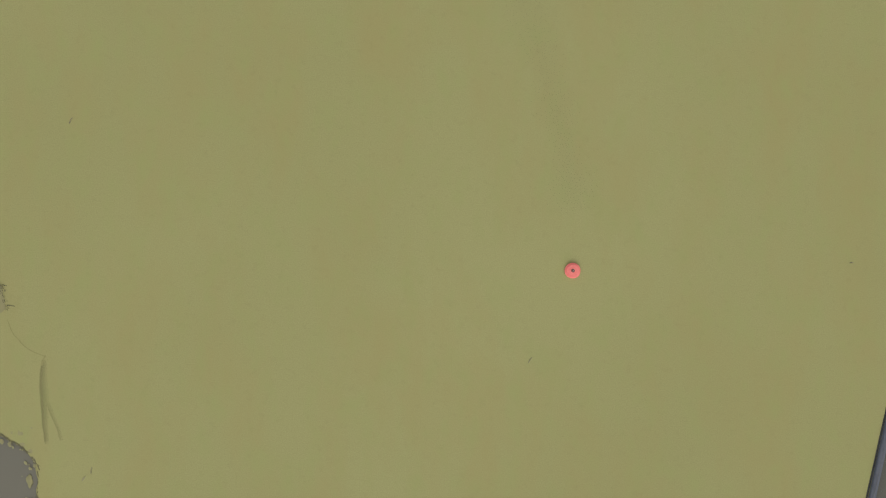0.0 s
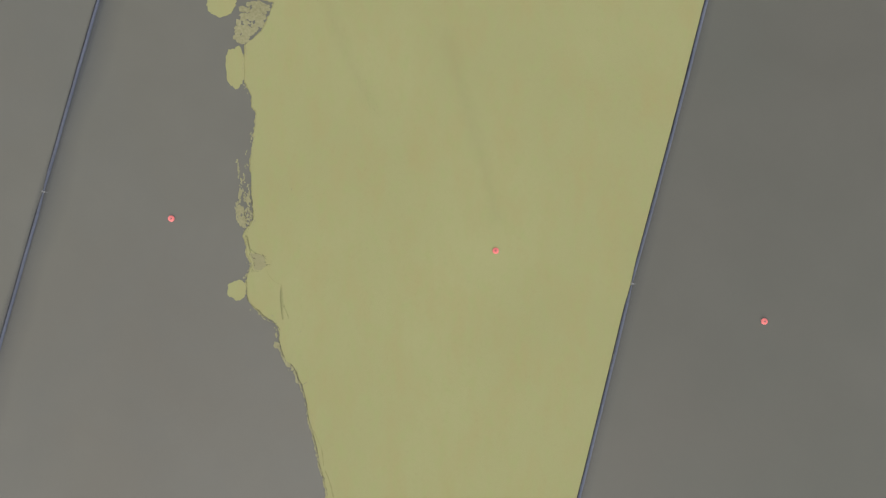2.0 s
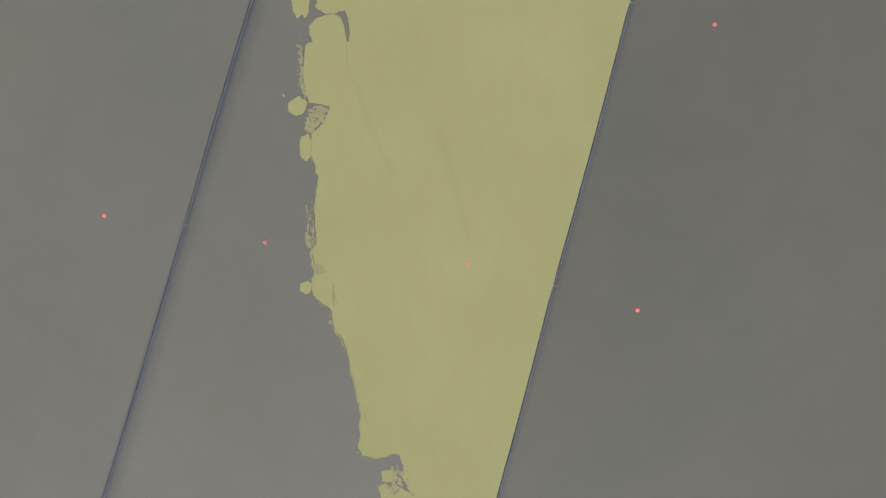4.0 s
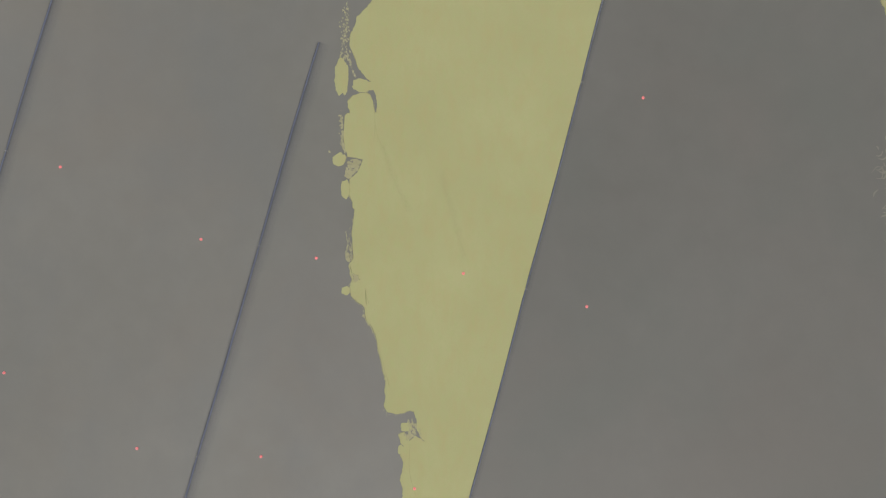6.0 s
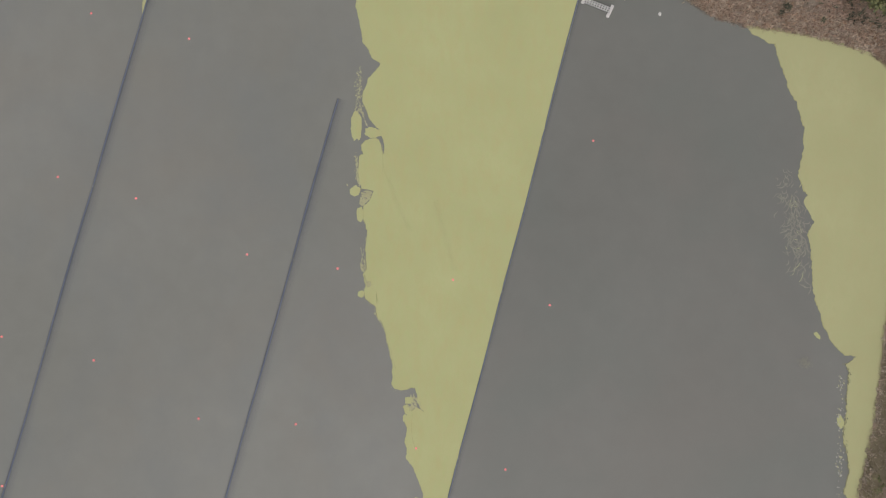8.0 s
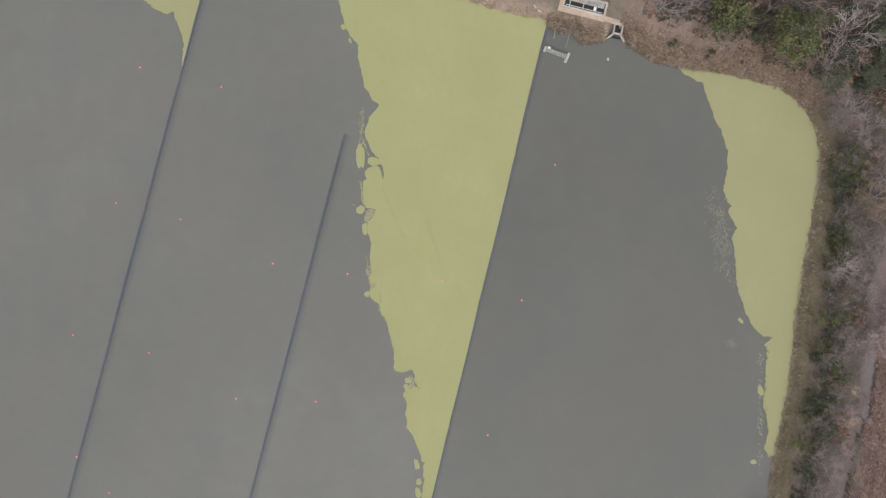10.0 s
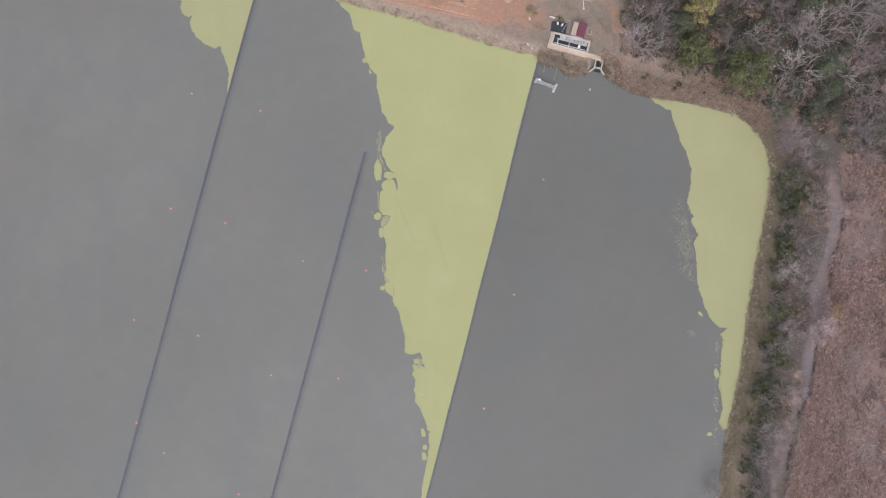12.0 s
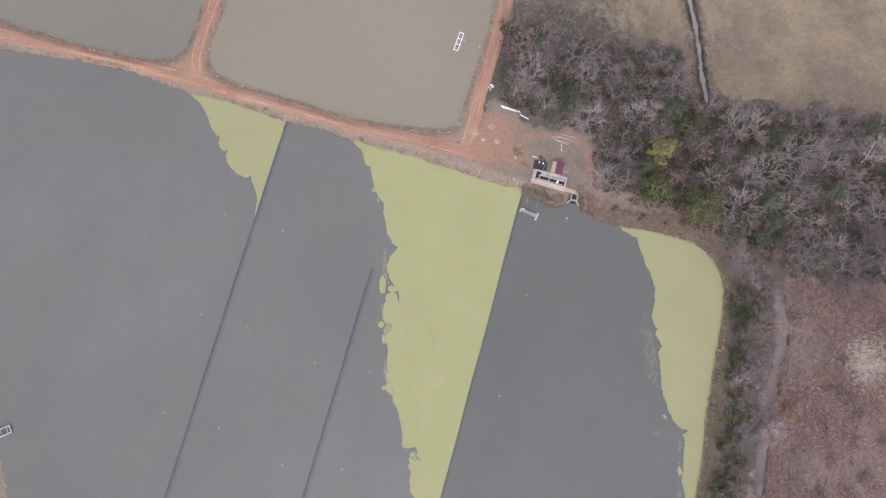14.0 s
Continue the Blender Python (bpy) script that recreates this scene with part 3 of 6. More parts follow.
# ---- duckweed ----
BOOM_TOP = (32.6, 38.9)
WEED_NORTH = [
    (-5.6, 51.4), (-4.2, 50.0), (-2.4, 48.0), (-1.7, 45.1), (-0.6, 44.5), (-0.1, 41.9), (0.5, 39.4), (1.2, 37.8), (2.5, 36.3), (2.4, 34.3), (3.0, 31.8), (3.3, 29.4),
    (4.1, 28.5), (4.5, 27.3), (5.6, 26.6), (5.3, 26), (4.0, 24.7), (3.4, 22.9), (3.2, 21.7), (3.8, 20.5), (4.2, 19.3), (5.0, 18.2), (5.5, 17.9), (5.9, 16.5), (6.1, 14.7),
    (5.75, 14.7), (5.6, 16.0), (5.3, 16.6), (4.5, 16.8), (3.6, 16.5), (3.05, 15.9), (3.3, 14.7), (2.7, 14.4),
]
WEED_MIDDLE = [
    (2.68, 12.3), (2.81, 11.2), (3.1, 10.25), (4.07, 10.13), (4.64, 9.96), (4.31, 9.04), (4.08, 8.6), (3.49, 8.12), (3.38, 7.99), (3.31, 7.54), (3.3, 7.2), (3.26, 6.87),
    (3.33, 6.37), (3.46, 5.99), (3.64, 5.57), (3.63, 5.12), (3.84, 4.93), (3.86, 4.74), (3.81, 4.52), (3.79, 4.22), (3.76, 3.99), (3.71, 3.71), (3.69, 3.42), (3.66, 3.13),
    (3.63, 2.84), (3.6, 2.55), (3.58, 2.11), (3.6, 1.67), (3.63, 1.24), (3.66, 0.81), (3.7, 0.52), (3.75, 0.18), (3.68, -0.13), (3.54, -0.33),
]
WEED_TORN = [
    (3.4, -0.53), (3.25, -0.82), (3.36, -1.06), (3.44, -1.31), (3.47, -1.64), (3.59, -1.83), (3.67, -2.0), (3.7, -2.18), (3.6, -2.34), (3.48, -2.62), (3.42, -2.92), (3.44, -3.35),
    (3.48, -3.73), (3.61, -3.89), (3.83, -4.06), (4.0, -4.19), (4.18, -4.41), (4.41, -4.57), (4.61, -4.66), (4.78, -4.84), (4.9, -4.97), (4.95, -5.17), (4.93, -5.57), (4.99, -5.89),
    (5.08, -6.17), (5.19, -6.4), (5.3, -6.56), (5.46, -6.64), (5.59, -6.79), (5.69, -6.98), (5.77, -7.29), (5.92, -7.52), (6.03, -7.87), (6.11, -8.24), (6.18, -8.61), (6.26, -9.1),
    (6.37, -9.49), (6.47, -9.9), (6.56, -10.29), (6.66, -10.64), (6.72, -11.19), (6.9, -11.7), (7.08, -12.5),
]
WEED_SOUTH = [
    (6.86, -13.2), (7.0, -13.9), (6.8, -14.75), (7.14, -15.3), (7.98, -15.5), (8.82, -15.4), (9.1, -15.2), (9.77, -15.2), (10.1, -16.0), (10.1, -17.0), (10.9, -18.2), (9.9, -17.6),
    (9.4, -18.1), (8.8, -17.2), (8.3, -17.5), (8.5, -18.2), (8.76, -18.6), (8.43, -19.2), (8.77, -20.2), (8.5, -21.9), (8.7, -22.8), (8.6, -24), (9.6, -25.2), (10, -26.4),
    (10.7, -28.1), (10.8, -29), (11.3, -29.3), (11, -29.9), (11, -31.3), (11.2, -31.8), (11, -32.6), (10.7, -34.6), (10.4, -36), (10.0, -37.5), (9.6, -40),
]
mat_edge = ragged(WEED_NORTH, 0.11, 0.11, 3.0)[:-1] + ragged(WEED_MIDDLE + WEED_TORN, 0.045, 0.05, 3.0)[:-1] + ragged(WEED_SOUTH, 0.11, 0.11, 3.0)
shore_back = [p for p in reversed(grown(POND, 0.7)[12:17])]
big_mat = mat_edge + [(9.2, -45.5), BOOM_TOP] + shore_back
tagged(part("duckweed_mat", sheet("duckweed_mat", big_mat, 0.022, 0.02), WEED), "smooth yellow-green mat of floating duckweed held by a boom", "duckweed", kind="stuff")

EAST_WEED = [
    (52.9, 30.9), (54.1, 29.8), (55.7, 28.8), (56.7, 28.6), (57.2, 26.6), (57.7, 24.6), (58.5, 22.1), (59.2, 20.6), (60.1, 17.7), (59.7, 13.8), (59.1, 11.4), (59.7, 9.7), (60.2, 8.9),
    (59.6, 8), (60.9, 5.5), (60.1, 4.1), (60.4, 1.2), (60.5, -2.1), (60.4, -3.5), (61.4, -6.9), (62.3, -9.5), (64.1, -11.4), (66, -11.6), (64.2, -12.6), (64.5, -13.7),
    (64.1, -17), (64.1, -18.8), (63.5, -21.6), (64.2, -25.9), (63.6, -27.3), (63.4, -28.4), (63.9, -29.9), (64.9, -29.6),
]
east_edge = ragged(EAST_WEED, 0.2, 0.16, 11.0)
east_back = [p for p in reversed(grown(POND, 0.7)[len(NORTH_SHORE) - 1 : len(NORTH_SHORE) + 15])]
tagged(part("duckweed_mat", sheet("duckweed_mat", east_edge + east_back, 0.022, 0.02), WEED_HAZED), "yellow-green duckweed mat filling the rounded corner of the pond", "duckweed", kind="stuff")

NORTH_WEST_WEED = [(-41.7, 62), (-39.8, 60.3), (-38.1, 58.3), (-37.3, 56.5), (-36.1, 53.8), (-35.1, 52.2), (-34, 51.3), (-34.4, 50.1), (-34, 49), (-32.9, 48.3), (-32.2, 48.6), (-32.6, 47.4), (-32.3, 45.8), (-31.5, 44.5), (-29.9, 43.2), (-27.9, 42.2), (-26.8, 42.6), (-26.5, 41.3), (-25.6, 39.3), (-25.3, 37.1), (-25.5, 34.6), (-25.5, 33.6)]
nw_edge = ragged(NORTH_WEST_WEED, 0.2, 0.2, 23.0)
nw_back = [(-19.6, 55.0)] + [p for p in reversed(grown(POND, 0.7)[6:10])]
tagged(part("duckweed_mat", sheet("duckweed_mat", nw_edge + nw_back, 0.022, 0.02), WEED_HAZED), "small wedge of yellow-green duckweed caught behind a boom", "duckweed", kind="stuff")


def patch(cx, cy, rx, ry, turn, seed, material=WEED, z=0.02, name="duckweed_patch"):
    c, s = math.cos(radians(turn)), math.sin(radians(turn))
    line = []
    for i in range(90):
        a = i / 90 * math.tau
        r = 1 + 0.3 * noise.noise((math.cos(a) * 1.4 + seed, math.sin(a) * 1.4, seed)) + 0.12 * noise.noise((math.cos(a) * 4 + seed, math.sin(a) * 4, seed)) + 0.08 * noise.noise((math.cos(a) * 11 + seed, math.sin(a) * 11, seed))
        c2, s2 = math.cos(a), math.sin(a)
        u, v = math.copysign(abs(c2) ** 0.88, c2) * rx * r, math.copysign(abs(s2) ** 0.88, s2) * ry * r
        line.append((cx + u * c - v * s, cy + u * s + v * c))
    return part(name, sheet(name, line, z, z - 0.002), material)


for k, (cx, cy, rx, ry, turn) in enumerate((
    (2.22, 9.95, 0.72, 0.56, 25), (2.87, 6.97, 0.44, 0.93, 0), (2.99, -3.27, 0.42, 0.45, 0), (2.42, 18.45, 0.68, 1.95, 0), (4.6, 17.5, 1.05, 0.68, -10),
    (9.0, -16.75, 0.5, 0.42, 10), (8.5, -18.95, 0.28, 0.5, 0), (10.0, -29.6, 0.42, 0.8, 15), (10.3, -32.2, 0.4, 0.5, 0), (10.1, -33.9, 0.45, 0.8, 10),
    (0.15, 39.2, 0.35, 0.5, 20), (1.2, 37.0, 0.2, 0.4, 20), (63.2, -19.8, 0.4, 0.75, 10), (60.7, -9.0, 0.5, 0.25, -50), (61.6, -30.6, 0.5, 0.32, 10),
)):
    tagged(patch(cx, cy, rx, ry, turn, 5.0 + k * 3.1), "loose yellow-green duckweed patch on the water", "duckweed patch", "loose duckweed patches")


for k, (cx, cy, rx, ry, turn) in enumerate(((3.21, -0.13, 0.19, 0.25, 5), (3.1, 0.38, 0.18, 0.19, 10), (3.46, 0.85, 0.09, 0.2, 0), (3.1, 1.14, 0.08, 0.23, -10), (4.77, -5.77, 0.13, 0.14, 0), (4.75, -5.31, 0.055, 0.12, 10), (5.27, -6.66, 0.14, 0.08, -40), (2.62, 12.6, 0.12, 0.3, 5), (2.55, 13.4, 0.09, 0.25, 0), (1.25, 10.75, 0.09, 0.16, 20), (2.85, 11.3, 0.13, 0.22, 10))):
    tagged(patch(cx, cy, rx, ry, turn, 60.0 + k * 2.3, WEED_THIN, 0.016), "small thin duckweed patch drifting beside the mat", "duckweed patch", "loose duckweed patches")


def weed_fringe(name, line, count, spread, seed, words, size=(0.03, 0.16), material=WEED_THIN):
    """Crumbs and flakes of thinner weed that have come loose along an edge."""
    rnd = random.Random(seed)
    verts, faces = [], []
    for _ in range(count):
        k = rnd.randrange(len(line) - 1)
        x, y = line[k]
        if vnoise(x, y, 2.2, 2) < 0.5 and rnd.random() < 0.75:
            continue
        x, y = x + rnd.gauss(-spread * 0.35, spread), y + rnd.gauss(0, 0.2)
        r, e, a0, n = rnd.uniform(*size), rnd.uniform(0.4, 1.0), rnd.uniform(0, 6.28), 7
        z = 0.012 + rnd.random() * 0.016
        ring = []
        for i in range(n):
            a = i / n * math.tau
            q = r * rnd.uniform(0.6, 1.15)
            u, v = math.cos(a) * q * e, math.sin(a) * q
            ring.append(len(verts))
            verts.append((x + u * math.cos(a0 * 0.15) - v * math.sin(a0 * 0.15), y + u * math.sin(a0 * 0.15) + v * math.cos(a0 * 0.15), z))
        faces.append(ring)
    return tagged(part(name, from_lists(name, verts, faces), material), words, "duckweed", kind="stuff")


weed_fringe("duckweed_crumbs", ragged(WEED_MIDDLE + WEED_TORN + WEED_SOUTH[:8], 0.2, 0.05, 3.0), 520, 0.035, 4, "thin dull crumbs of duckweed along the torn edge", (0.012, 0.055))


def strings(name, lanes, count, wide, long, seed, words, material=WEED_THIN, jitter=0.055, base=0.012):
    """Long shreds of weed that trail along an edge, leaving dark water between them."""
    rnd = random.Random(seed)
    verts, faces = [], []
    for _ in range(count):
        (ax, ay), (bx, by) = rnd.choice(lanes)
        f = rnd.random()
        x, y = ax + (bx - ax) * f + rnd.gauss(0, jitter), ay + (by - ay) * f
        a = math.atan2(by - ay, bx - ax) + rnd.gauss(0, 0.13)
        straight = a
        length, w, n = long * rnd.uniform(0.2, 1.2), wide * rnd.uniform(0.4, 1.4), 9
        k, z = len(verts), base + rnd.random() * 0.012
        for i in range(n + 1):
            q = w * min(1.0, 0.35 + 1.6 * math.sin(math.pi * i / n)) * rnd.uniform(0.35, 1.25)
            verts += [(x - math.sin(a) * q, y + math.cos(a) * q, z), (x + math.sin(a) * q, y - math.cos(a) * q, z)]
            a += rnd.gauss(0, 0.16) + 0.3 * (straight - a)
            x, y = x + math.cos(a) * length / n, y + math.sin(a) * length / n
        faces += [(k + 2 * i, k + 2 * i + 1, k + 2 * i + 3, k + 2 * i + 2) for i in range(n)]
    return tagged(part(name, from_lists(name, verts, faces), material), words, "duckweed", kind="stuff")


def lumps(name, lanes, gap, size, stretch, spread, seed, words, material=WEED_THIN):
    """Chains of small lobed pieces of weed that follow an edge, with dark water between them."""
    rnd = random.Random(seed)
    verts, faces = [], []
    for lane in lanes:
        for (ax, ay), (bx, by) in zip(lane[:-1], lane[1:]):
            length, turn = math.hypot(bx - ax, by - ay), math.atan2(by - ay, bx - ax)
            d = rnd.uniform(0, gap)
            while d < length:
                x, y = ax + (bx - ax) * d / length + rnd.gauss(0, spread), ay + (by - ay) * d / length
                r, long, a0, q = rnd.uniform(*size) * rnd.uniform(0.6, 1.2), rnd.uniform(*stretch), turn + rnd.gauss(0, 0.22), rnd.uniform(0, 50)
                k, z = len(verts), 0.011 + rnd.random() * 0.012
                for i in range(13):
                    a = i / 13 * math.tau
                    w = r * (1 + 0.6 * noise.noise((math.cos(a) * 1.2 + q, math.sin(a) * 1.2, q)) + 0.35 * noise.noise((math.cos(a) * 3 + q, math.sin(a) * 3, q)))
                    u, v = math.cos(a) * w * long, math.sin(a) * w
                    verts.append((x + u * math.cos(a0) - v * math.sin(a0), y + u * math.sin(a0) + v * math.cos(a0), z))
                faces.append(tuple(range(k, k + 13)))
                d += gap * rnd.uniform(0.5, 1.5)
    return tagged(part(name, from_lists(name, verts, faces), material), words, "duckweed", kind="stuff")


lumps("duckweed_shreds", [[(3.0, 0.62), (3.02, 0.1), (3.15, -0.25), (3.35, -0.42)], [(3.12, 0.6), (3.2, 0.15), (3.32, -0.3)], [(3.5, 0.75), (3.5, 0.2), (3.45, -0.3)], [(3.62, 0.3), (3.56, -0.2)]], 0.04, (0.014, 0.05), (0.8, 1.8), 0.04, 56, "crumpled mass of thin duckweed at the foot of the drifting shreds")
OUTER = [(x - 0.10, y - 0.03) for x, y in WEED_TORN]
lumps("duckweed_shreds", [[(2.97, 2.66), (3.05, 2.04), (3.15, 1.63), (3.1, 1.14), (2.99, 0.59), (3.02, 0.1)], [(3.29, 1.3), (3.29, 0.75)], [(3.47, 1.6), (3.5, 1.0), (3.48, 0.6)]], 0.05, (0.018, 0.045), (1.0, 2.4), 0.035, 41, "lobed shreds of thin duckweed drifting beside the mat")
lumps("duckweed_shreds", [[(3.38, 3.12), (3.36, 2.9)], [(3.33, 2.45), (3.36, 2.25)], [(3.43, 2.5), (3.49, 2.3)], [(3.27, 2.04), (3.29, 1.6)], [(3.6, 3.95), (3.62, 3.4)], [(2.92, 0.55), (2.93, 0.1), (3.02, -0.2)], [(3.35, 0.4), (3.4, -0.25)], [(3.62, 0.35), (3.62, -0.05)]], 0.045, (0.012, 0.034), (1.0, 2.2), 0.03, 48, "small lobed crumbs of thin duckweed beside the mat")
lumps("duckweed_shreds", [OUTER[23:33]], 0.12, (0.028, 0.055), (1.3, 2.6), 0.015, 43, "chain of thin duckweed pieces parted from the mat by a dark crack")
lumps("duckweed_shreds", [[(x + 0.03, y) for x, y in OUTER[32:]]], 0.15, (0.02, 0.045), (1.5, 3.4), 0.015, 49, "chain of thin duckweed pieces parted from the mat by a dark crack")
lumps("duckweed_shreds", [OUTER[14:20]], 0.13, (0.016, 0.035), (1.2, 2.2), 0.02, 50, "small pieces of thin duckweed along the torn edge")
lumps("duckweed_shreds", [[(3.14, -2.74), (3.38, -2.66), (3.5, -2.48)], [(3.36, -1.5), (3.44, -1.75), (3.6, -1.95), (3.62, -2.25)]], 0.11, (0.025, 0.05), (0.9, 1.4), 0.03, 52, "round crumbs of thin duckweed in a notch of the mat")
strings("duckweed_shreds", [((2.5, 14.5), (2.45, 12.4)), ((2.45, 12.4), (2.7, 11.0)), ((2.6, 11.8), (2.8, 10.8))], 110, 0.032, 0.32, 42, "trailing shreds of thin duckweed beside the mat")
strings("duckweed_shreds", [((2.95, 26.5), (2.9, 23.5)), ((2.9, 23.5), (2.3, 20.6)), ((3.2, 20.4), (3.7, 18.6))], 100, 0.035, 0.36, 44, "trailing shreds of thin duckweed beside the mat")
strings("duckweed_shreds", [((9.6, -15.6), (9.9, -17.4)), ((9.3, -15.9), (9.4, -17.6)), ((9.9, -16.4), (10.6, -17.9))], 80, 0.04, 0.42, 45, "trailing shreds of thin duckweed in a gap of the mat")

# colour of the dark gaps in the weed, laid on as thin strips
DARK_GAP = mat("dark_gap_olive", (0.085, 0.082, 0.053), (0.17, 0.16, 0.098), 20.0, 2.0, 0.8, 0.2, world_space=True)
def cracks(lines):
    return [pair for line in lines for pair in zip(line[:-1], line[1:])]


# dark strips laid on and beside the mat draw its cracks and gaps
strings("dark_gap_strips", cracks([[(3.38, -0.73), (3.44, -1.06), (3.56, -1.38), (3.71, -1.53), (3.86, -1.61), (4.07, -1.69), (4.25, -1.75), (4.23, -1.93), (4.33, -2.19)], [(4.28, -2.1), (4.43, -2.12)], [(3.5, -1.6), (3.71, -1.78), (3.8, -1.86)], [(3.72, -1.97), (3.75, -2.21), (3.65, -2.4), (3.9, -2.42)], [(3.42, -2.85), (3.42, -3.14), (3.44, -3.56), (3.48, -3.73)], [(4.1, -1.62), (4.2, -1.78)]]), 300, 0.006, 0.06, 46, "dark strips drawn for the cracks between floating pieces", DARK_GAP, 0.02, 0.0268)
strings("dark_gap_strips", cracks([[(x - 0.035, y) for x, y in WEED_TORN[13:]]]), 420, 0.011, 0.12, 47, "dark strips drawn for the gap along the torn edge of the mat", DARK_GAP, 0.012)
strings("dark_gap_strips", cracks([[(3.56, 1.7), (3.62, 0.9), (3.68, 0.4), (3.7, 0.0), (3.5, -0.4), (3.42, -0.6)], [(3.3, 0.3), (3.38, -0.2)]]), 130, 0.009, 0.1, 54, "dark strips drawn for the gap between the mat and its drifting shreds", DARK_GAP, 0.02)


def eased(pts):
    """A line with its corners cut round."""
    for _ in range(3):
        out = [pts[0]]
        for (ax, ay), (bx, by) in zip(pts[:-1], pts[1:]):
            out += [(ax * 0.75 + bx * 0.25, ay * 0.75 + by * 0.25), (ax * 0.25 + bx * 0.75, ay * 0.25 + by * 0.75)]
        pts = out + [pts[-1]]
    return pts


def seam(pts, wide, seed):
    """A crease in the mat where two sheets of weed have met."""
    line = ragged(eased(pts), 0.08, 0.03, seed)
    verts = []
    for k, (x, y) in enumerate(line):
        (ax, ay), (bx, by) = line[max(k - 1, 0)], line[min(k + 1, len(line) - 1)]
        t = math.hypot(bx - ax, by - ay) or 1
        w = wide * (0.35 + 0.9 * abs(noise.noise((x * 3, y * 3, seed)))) * min(1, 0.3 + k / 4, 0.3 + (len(line) - 1 - k) / 4)
        verts += [(x - (by - ay) / t * w, y + (bx - ax) / t * w, 0.0265), (x + (by - ay) / t * w, y - (bx - ax) / t * w, 0.0265)]
    faces = [(2 * k, 2 * k + 1, 2 * k + 3, 2 * k + 2) for k in range(len(line) - 1)]
    tagged(part("duckweed_seam", from_lists("duckweed_seam", verts, faces), SEAM), "dull crease where sheets of duckweed have met", "duckweed", kind="stuff")


def rim(line, wide, seed):
    """The dull, thin rim of the mat, ragged on its outer side."""
    verts = []
    for k, (x, y) in enumerate(line):
        (ax, ay), (bx, by) = line[max(k - 1, 0)], line[min(k + 1, len(line) - 1)]
        t = math.hypot(bx - ax, by - ay) or 1
        w = wide * max(0.1, 0.45 + 1.1 * noise.noise((x * 0.9, y * 0.9, seed)) + 0.6 * noise.noise((x * 6, y * 6, seed)))
        verts += [(x, y, 0.0165), (x + (by - ay) / t * w, y - (bx - ax) / t * w, 0.014)]
    faces = [(2 * k, 2 * k + 1, 2 * k + 3, 2 * k + 2) for k in range(len(line) - 1)]
    tagged(part("duckweed_rim", from_lists("duckweed_rim", verts, faces), SEAM), "thin dull rim of the duckweed mat", "duckweed", kind="stuff")


rim(mat_edge, 0.09, 3.0)
rim(east_edge, 0.16, 5.0)
rim(nw_edge, 0.14, 6.0)
seam([(4.31, -2.36), (4.43, -2.61), (4.66, -2.87), (4.88, -3.0), (5.03, -3.06)], 0.014, 1.0)
seam([(5.04, -3.04), (5.0, -3.12), (4.96, -3.22)], 0.03, 2.0)


def smear(pts, wide, strength, seed, sharp=0.15):
    """A soft dull band on the mat, where it is thinner or has been pushed together."""
    line = ragged(eased(pts), 0.1, 0.02, seed)
    across = ((-1.0, 0.0), (-0.5, 0.55), (-0.12, 1.0), (0.0, 1.0), (sharp, 0.0))
    verts, murk = [], []
    for k, (x, y) in enumerate(line):
        (ax, ay), (bx, by) = line[max(k - 1, 0)], line[min(k + 1, len(line) - 1)]
        t = math.hypot(bx - ax, by - ay) or 1
        w = wide * (0.75 + 0.5 * noise.noise((x * 1.2, y * 1.2, seed)))
        ends = strength * min(1.0, k / 5, (len(line) - 1 - k) / 5)
        for u, f in across:
            verts.append((x - (by - ay) / t * w * u, y + (bx - ax) / t * w * u, 0.0256))
            murk.append(1 - f * ends)
    n = len(across)
    me = from_lists("duckweed_smear", verts, [(i * n + j, i * n + j + 1, i * n + n + j + 1, i * n + n + j) for i in range(len(line) - 1) for j in range(n - 1)])
    me.attributes.new("murk", "FLOAT", "POINT").data.foreach_set("value", murk)
    tagged(part("duckweed_smear", me, WEED_SMEAR), "soft duller band on the duckweed mat", "duckweed", kind="stuff")


smear([(4.97, -3.1), (4.93, -3.44), (4.94, -3.87), (4.97, -4.29), (5.02, -4.65)], -0.17, 0.34, 2.0)
smear([(5.04, -3.9), (5.13, -4.1), (5.24, -4.35), (5.3, -4.6)], -0.1, 0.2, 3.0)
smear([(12.5, 8.9), (13.4, 5.4), (13.9, 3.6), (14.4, 2.0), (14.85, -0.5)], 0.7, 0.035, 4.0, 1.0)
smear([(6.4, 12.0), (7.2, 9.6), (8.1, 7.2), (9.5, 4.5)], 0.6, 0.035, 5.0, 1.0)
smear([(3.4, -0.75), (3.52, -1.2), (3.6, -1.6)], 0.1, 0.3, 7.0, 0.6)
THIN_SPOT = [(3.52, -1.6), (3.86, -1.63), (4.22, -1.77), (4.29, -2.17), (4.07, -2.37), (3.74, -2.34), (3.72, -2.0)]
tagged(part("thin_duckweed", sheet("thin_duckweed", ragged(THIN_SPOT, 0.06, 0.04, 9.0, True), 0.0258), WEED_PALE), "thin greyish duckweed film in a notch of the mat", "duckweed", kind="stuff")
seam([(3.30, 8.0), (3.30, 7.1), (3.32, 6.2)], 0.035, 3.0)
seam([(5.85, 14.0), (5.95, 12.8), (6.4, 11.4), (6.95, 11.1)], 0.028, 4.0)
seam([(5.8, 16.0), (5.82, 13.6), (5.75, 11.8)], 0.02, 5.0)
seam([(6.95, -11.4), (7.2, -12.0), (7.35, -12.8)], 0.05, 6.0)
seam([(6.4, -9.6), (6.8, -10.4), (6.9, -11.2)], 0.03, 7.0)
